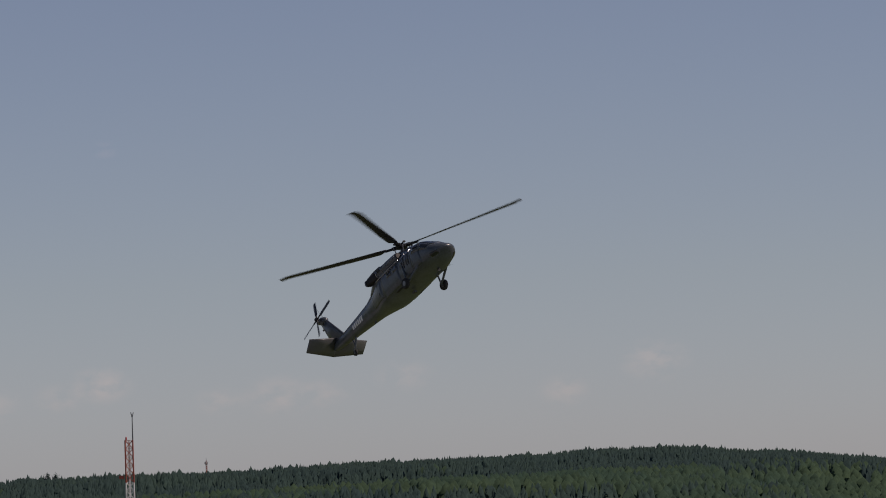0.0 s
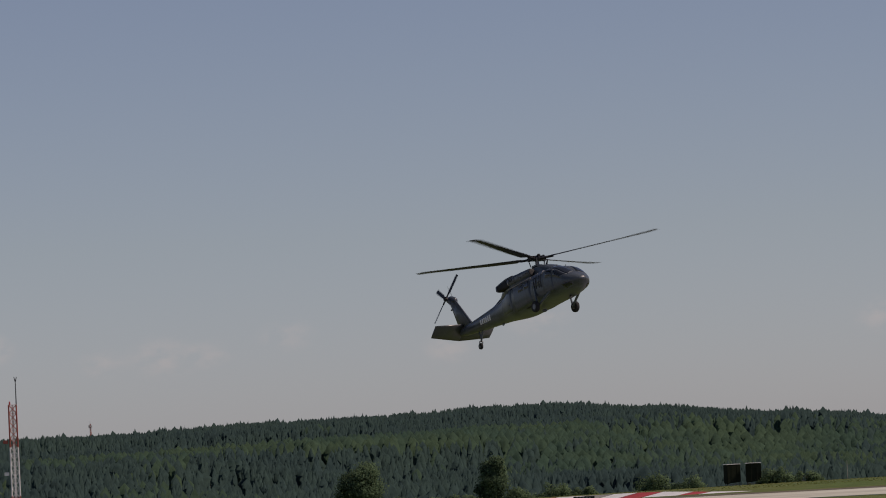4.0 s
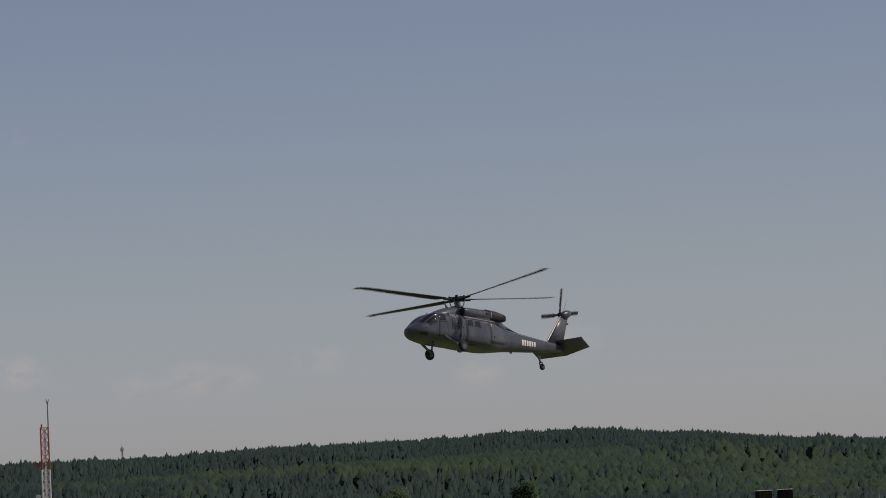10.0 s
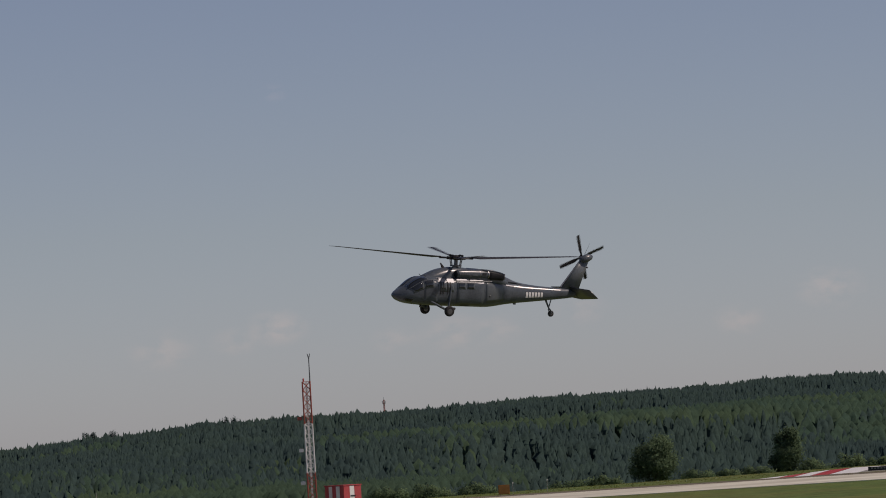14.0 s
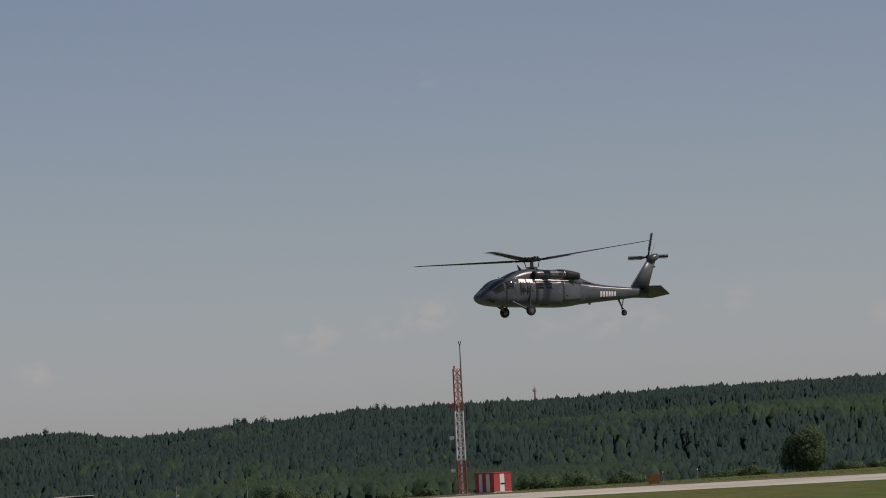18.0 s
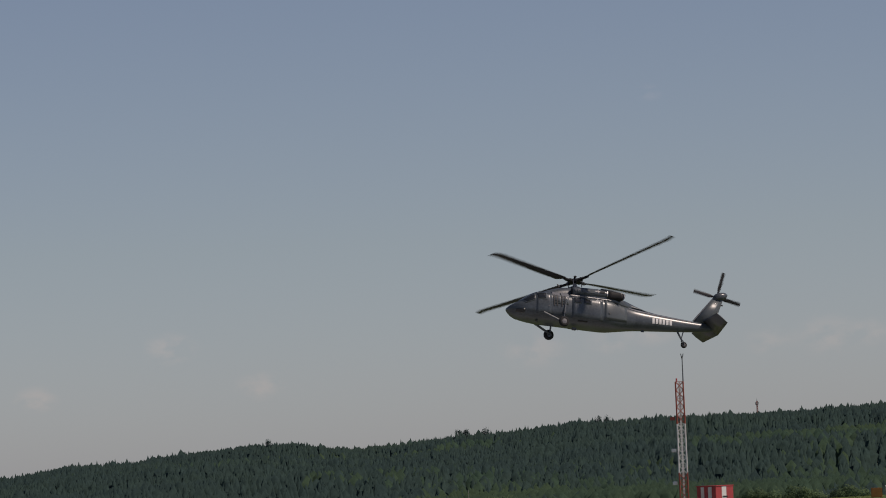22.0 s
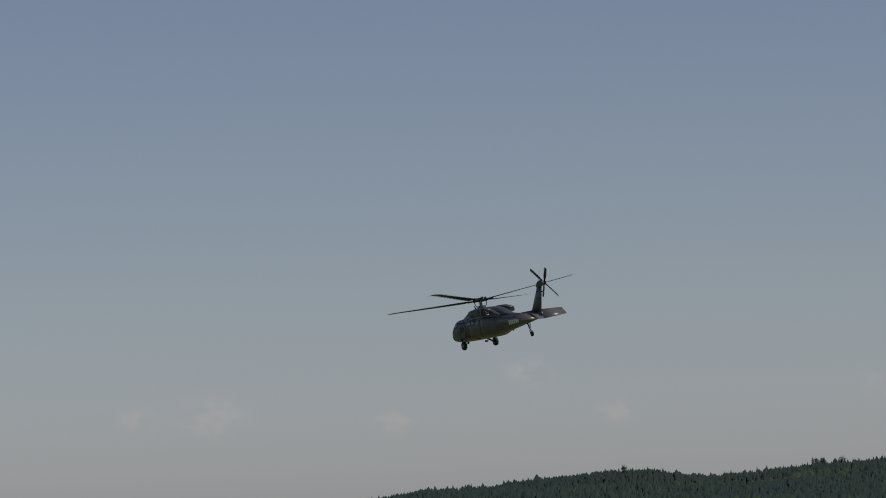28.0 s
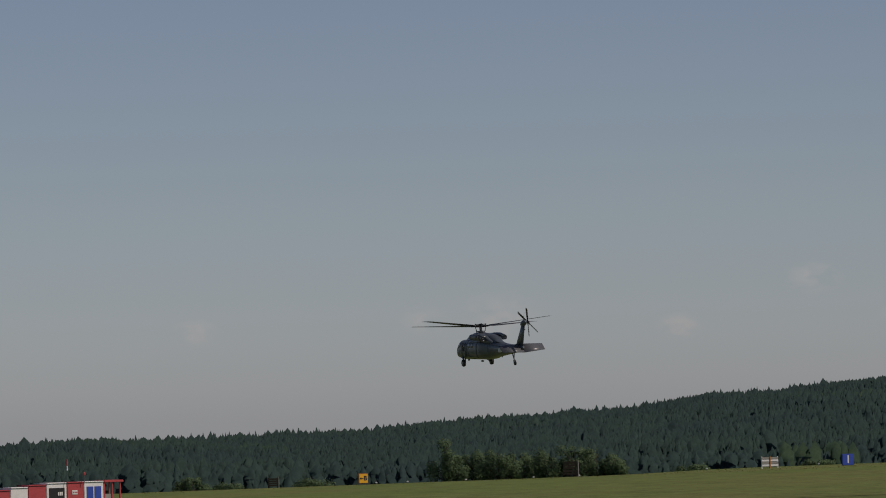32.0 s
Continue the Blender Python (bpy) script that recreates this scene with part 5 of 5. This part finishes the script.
# ---- rough grass on the field ----
def grass_tufts():
    r = np.random.default_rng(4)
    n = 14000
    b = np.radians(r.uniform(-17, 10.5, n))
    d = 1 / r.uniform(1 / 668, 1 / 600, n)
    x, y = d * np.sin(b), d * np.cos(b)
    rel = np.stack([x - RW_END.x, y - RW_END.y], 1)
    a, c = rel @ np.array(RW_DIR), rel @ np.array(RW_NRM)
    keep = ~((a > -1.75 * np.clip(c, 0, 26)) & (c > -0.5) & (c < 55))
    x, y = x[keep], y[keep]
    n = len(x)
    z = np.array([height(p, q) for p, q in zip(x, y)])
    ang = r.uniform(0, 6.283, n)
    h = 0.03 + 0.10 * r.random(n) ** 2
    w = r.uniform(0.1, 0.4, n)
    V = np.empty((n, 9, 3))
    for k in range(3):
        t = ang + 2.1 * k
        dx, dy = np.cos(t), np.sin(t)
        for j, (u, v) in enumerate(((-1, 0), (1, 0), (0.2, 1))):
            V[:, 3 * k + j, 0] = x + dx * w * u * 0.5 + dy * h * 1.3 * v
            V[:, 3 * k + j, 1] = y + dy * w * u * 0.5 - dx * h * 1.3 * v
            V[:, 3 * k + j, 2] = z - 0.03 + h * v
    me = bpy.data.meshes.new("grass_tufts")
    me.from_pydata(V.reshape(-1, 3).tolist(), [], np.arange(9 * n).reshape(-1, 3).tolist())
    me.materials.append(TUFT)
    return tagged(new("grass_tufts", me), "rough tufts of green grass over the airfield", "grass", kind="stuff")


grass_tufts()

# ---- moving things ----


def motions():
    walk(helicopter, [
        (0.0, pose(12.38, 311.00, 22.11, -1.7, -25.7, -58.3)), (0.5, pose(15.16, 307.69, 21.16, -1.6, -25.7, -58.4)),
        (1.0, pose(17.92, 304.82, 20.02, -0.8, -23.7, -58.1)), (2.0, pose(22.09, 301.63, 18.47, -0.2, -17.8, -57.7)),
        (3.0, pose(25.13, 301.58, 17.95, -0.5, -16.4, -56.9)), (3.5, pose(26.20, 301.77, 17.90, -1.4, -14.9, -58.2)),
        (5.5, pose(29.05, 303.72, 18.17, 2.6, -4.9, -87.7)), (6.0, pose(29.47, 304.38, 18.31, 3.2, -3.7, -99.2)),
        (6.5, pose(29.62, 305.13, 18.19, 4.6, -4.5, -108.7)), (7.0, pose(29.37, 305.79, 18.05, 7.2, -4.8, -113.5)),
        (7.5, pose(28.58, 306.41, 17.91, 8.4, -4.4, -118.2)), (8.0, pose(27.47, 306.88, 17.79, 9.1, -4.4, -123.0)),
        (8.5, pose(26.27, 307.41, 17.68, 8.2, -4.9, -126.5)), (9.0, pose(24.63, 307.85, 17.57, 7.1, -6.6, -130.5)),
        (9.5, pose(22.85, 308.21, 17.49, 7.4, -7.6, -134.0)), (10.0, pose(20.75, 308.57, 17.47, 8.0, -6.7, -136.2)),
        (10.5, pose(18.85, 309.17, 17.56, 6.7, -5.9, -138.3)), (11.0, pose(16.69, 310.12, 17.54, 5.2, -6.5, -140.2)),
        (11.5, pose(14.63, 311.52, 17.58, 4.0, -7.0, -142.2)), (12.0, pose(12.52, 313.20, 17.72, 3.2, -7.0, -143.2)),
        (12.5, pose(10.56, 314.89, 17.86, 0.9, -6.7, -144.6)), (13.0, pose(8.53, 316.72, 18.06, -2.1, -5.2, -145.7)),
        (13.5, pose(6.74, 318.87, 18.21, -4.3, -2.9, -146.3)), (14.0, pose(5.10, 321.14, 18.15, -6.5, -3.0, -146.9)),
        (14.5, pose(3.82, 323.31, 18.08, -8.1, -4.7, -148.2)), (16.5, pose(0.59, 329.57, 17.83, -9.6, -4.5, -147.3)),
        (17.0, pose(0.32, 329.12, 17.80, -8.1, -4.7, -146.4)), (17.5, pose(0.25, 328.25, 17.73, -3.9, -3.3, -144.8)),
        (18.0, pose(0.23, 327.31, 17.75, 0.3, -1.4, -142.3)), (18.5, pose(0.05, 326.41, 17.76, 2.1, -0.5, -142.5)),
        (19.0, pose(-0.42, 325.55, 17.72, 1.5, -0.3, -142.8)), (19.5, pose(-1.32, 324.59, 17.86, 2.6, 4.9, -142.6)),
        (20.0, pose(-2.74, 323.74, 17.93, 5.1, 11.3, -142.7)), (20.5, pose(-4.23, 323.13, 17.86, 7.9, 9.1, -144.0)),
        (21.0, pose(-6.22, 322.93, 17.78, 10.0, 1.4, -146.3)), (21.5, pose(-8.40, 323.36, 17.61, 12.4, -5.4, -150.5)),
        (22.0, pose(-11.30, 324.50, 17.63, 15.7, -8.6, -157.8)), (22.5, pose(-14.30, 326.54, 17.71, 18.5, -6.4, -167.0)),
        (23.0, pose(-17.60, 328.99, 17.89, 20.5, -3.1, -176.7)), (23.5, pose(-20.64, 332.04, 17.98, 20.9, -1.2, -187.0)),
        (24.0, pose(-23.84, 335.51, 18.06, 19.4, 0.2, -195.3)), (24.5, pose(-26.45, 339.65, 18.20, 17.7, -0.4, -203.1)),
        (26.5, pose(-38.54, 369.58, 20.80, -2.8, 0.8, -227.3)), (27.0, pose(-41.92, 377.40, 21.48, -4.6, 1.6, -231.3)),
        (27.5, pose(-45.27, 385.17, 21.94, -6.2, 2.4, -233.6)), (28.0, pose(-48.94, 393.00, 22.14, -7.1, 2.9, -235.5)),
        (28.5, pose(-52.64, 401.06, 21.92, -7.4, 2.7, -235.2)), (29.0, pose(-56.71, 409.26, 21.30, -7.3, 2.6, -235.5)),
        (29.5, pose(-60.87, 417.60, 20.38, -7.6, 1.5, -238.4)), (30.0, pose(-65.51, 425.86, 19.28, -5.5, 0.4, -240.1)),
        (30.5, pose(-69.99, 434.14, 18.17, -3.1, 0.6, -239.0)), (31.0, pose(-74.71, 442.37, 16.82, -2.5, -0.7, -237.3)),
        (31.5, pose(-79.26, 450.53, 15.63, -2.8, -0.8, -236.5)), (32.0, pose(-83.95, 458.63, 14.36, -3.1, -1.3, -236.8)),
    ])
    spin = [(0, 38.4, 3.0, 7.7), (1, 40.4, 0.3, 6.6), (2, 55.3, -1.0, 3.7), (3, 61.3, 1.0, 5.7), (3.5, 37.0, 1.3, 6.3), (5.5, 57.3, -0.3, 2.7), (6, 87.0, 1.6, 2.0), (7, 66.4, 3.3, 3.4), (8, 61.7, -1.0, 3.0), (9, 68.0, 0.6, 4.0), (10, 66.0, -1.0, 3.7), (11, 63.0, 0.0, 3.7), (12, 57.0, 1.0, 2.7), (13, 49.3, 1.0, 3.6), (14, 59.3, 0.0, 0.0), (17, 40.0, -2.3, 3.7), (18, 34.7, 1.7, 3.3), (19, 40.0, 0.0, 9.0), (20, 35.7, -2.4, -3.3), (21, 39.0, 1.0, 3.0), (22, 41.6, 1.7, 7.7), (23, 44.7, -0.3, 3.0), (24, 41.6, 0.3, 2.0), (27, 17.4, 1.0, 4.0), (28, 18.0, 1.0, 3.0), (29, 21.0, 1.0, 2.7), (30, 27.7, 1.7, 3.4), (31, 21.3, 2.0, 4.6), (32, 20.3, 2.0, 3.0)]

    def at(t, k):
        for p, q in zip(spin, spin[1:]):
            if p[0] <= t <= q[0]:
                return p[k] + (q[k] - p[k]) * (t - p[0]) / (q[0] - p[0])
        return spin[-1][k]

    fan = [(0, 20.5), (1, 75.5), (2, 81.5), (3, 69), (7, 20), (8, 55), (9, 25.5), (10, 80), (11, 21), (12, 31.5), (13, 39.5), (14, 64), (17, 67.5), (18, 87.5), (19, 44.5), (20, 60.5), (21, 47), (22, 9.5), (23, 67.5), (24, 4), (27, 5.5), (28, 49.5), (29, 14.5), (30, 84), (31, 8.5), (32, 36)]

    def beat(t):
        for p, q in zip(fan, fan[1:]):
            if p[0] <= t <= q[0]:
                return p[1] + (q[1] - p[1]) * (t - p[0]) / (q[0] - p[0])
        return 0.0

    left, right = height(-4, 18) + 0.004, height(6, 18) + 0.004
    walk(insect, [(0.0, pose(-4, 18, left)), (10.9, pose(-4, 18, left)), (11.2, pose(-2.6, 19.4, 6.4, 0, -30, 10)), (11.5, pose(-1.1, 19.94, 7.15, 0, -12)), (12.0, pose(0.85, 19.92, 7.547, 20, -11)),
                  (12.1, pose(1.244, 19.9, 7.621, 0, -11)), (12.4, pose(2.52, 19.75, 7.9, 0, -8)), (12.9, pose(4.6, 19.0, 6.4, 0, 25)), (13.4, pose(6, 18, right)), (32.0, pose(6, 18, right))])
    # 258 turns a minute: a row for every thirtieth of a second
    walk(main_rotor, [(i / 30, pose(0, 0, 0, at(i / 30, 2), at(i / 30, 3), 0) @ pose(0, 0, 0, 0, 0, at(i / 30, 1) + 1550 * i / 30)) for i in range(961)])
    walk(tail_rotor, [(i / 30, pose(-10.03, -0.42, 0.30, 70) @ pose(0, 0, 0, 0, 0, beat(i / 30) + 84.0 * i)) for i in range(961)])


motions()
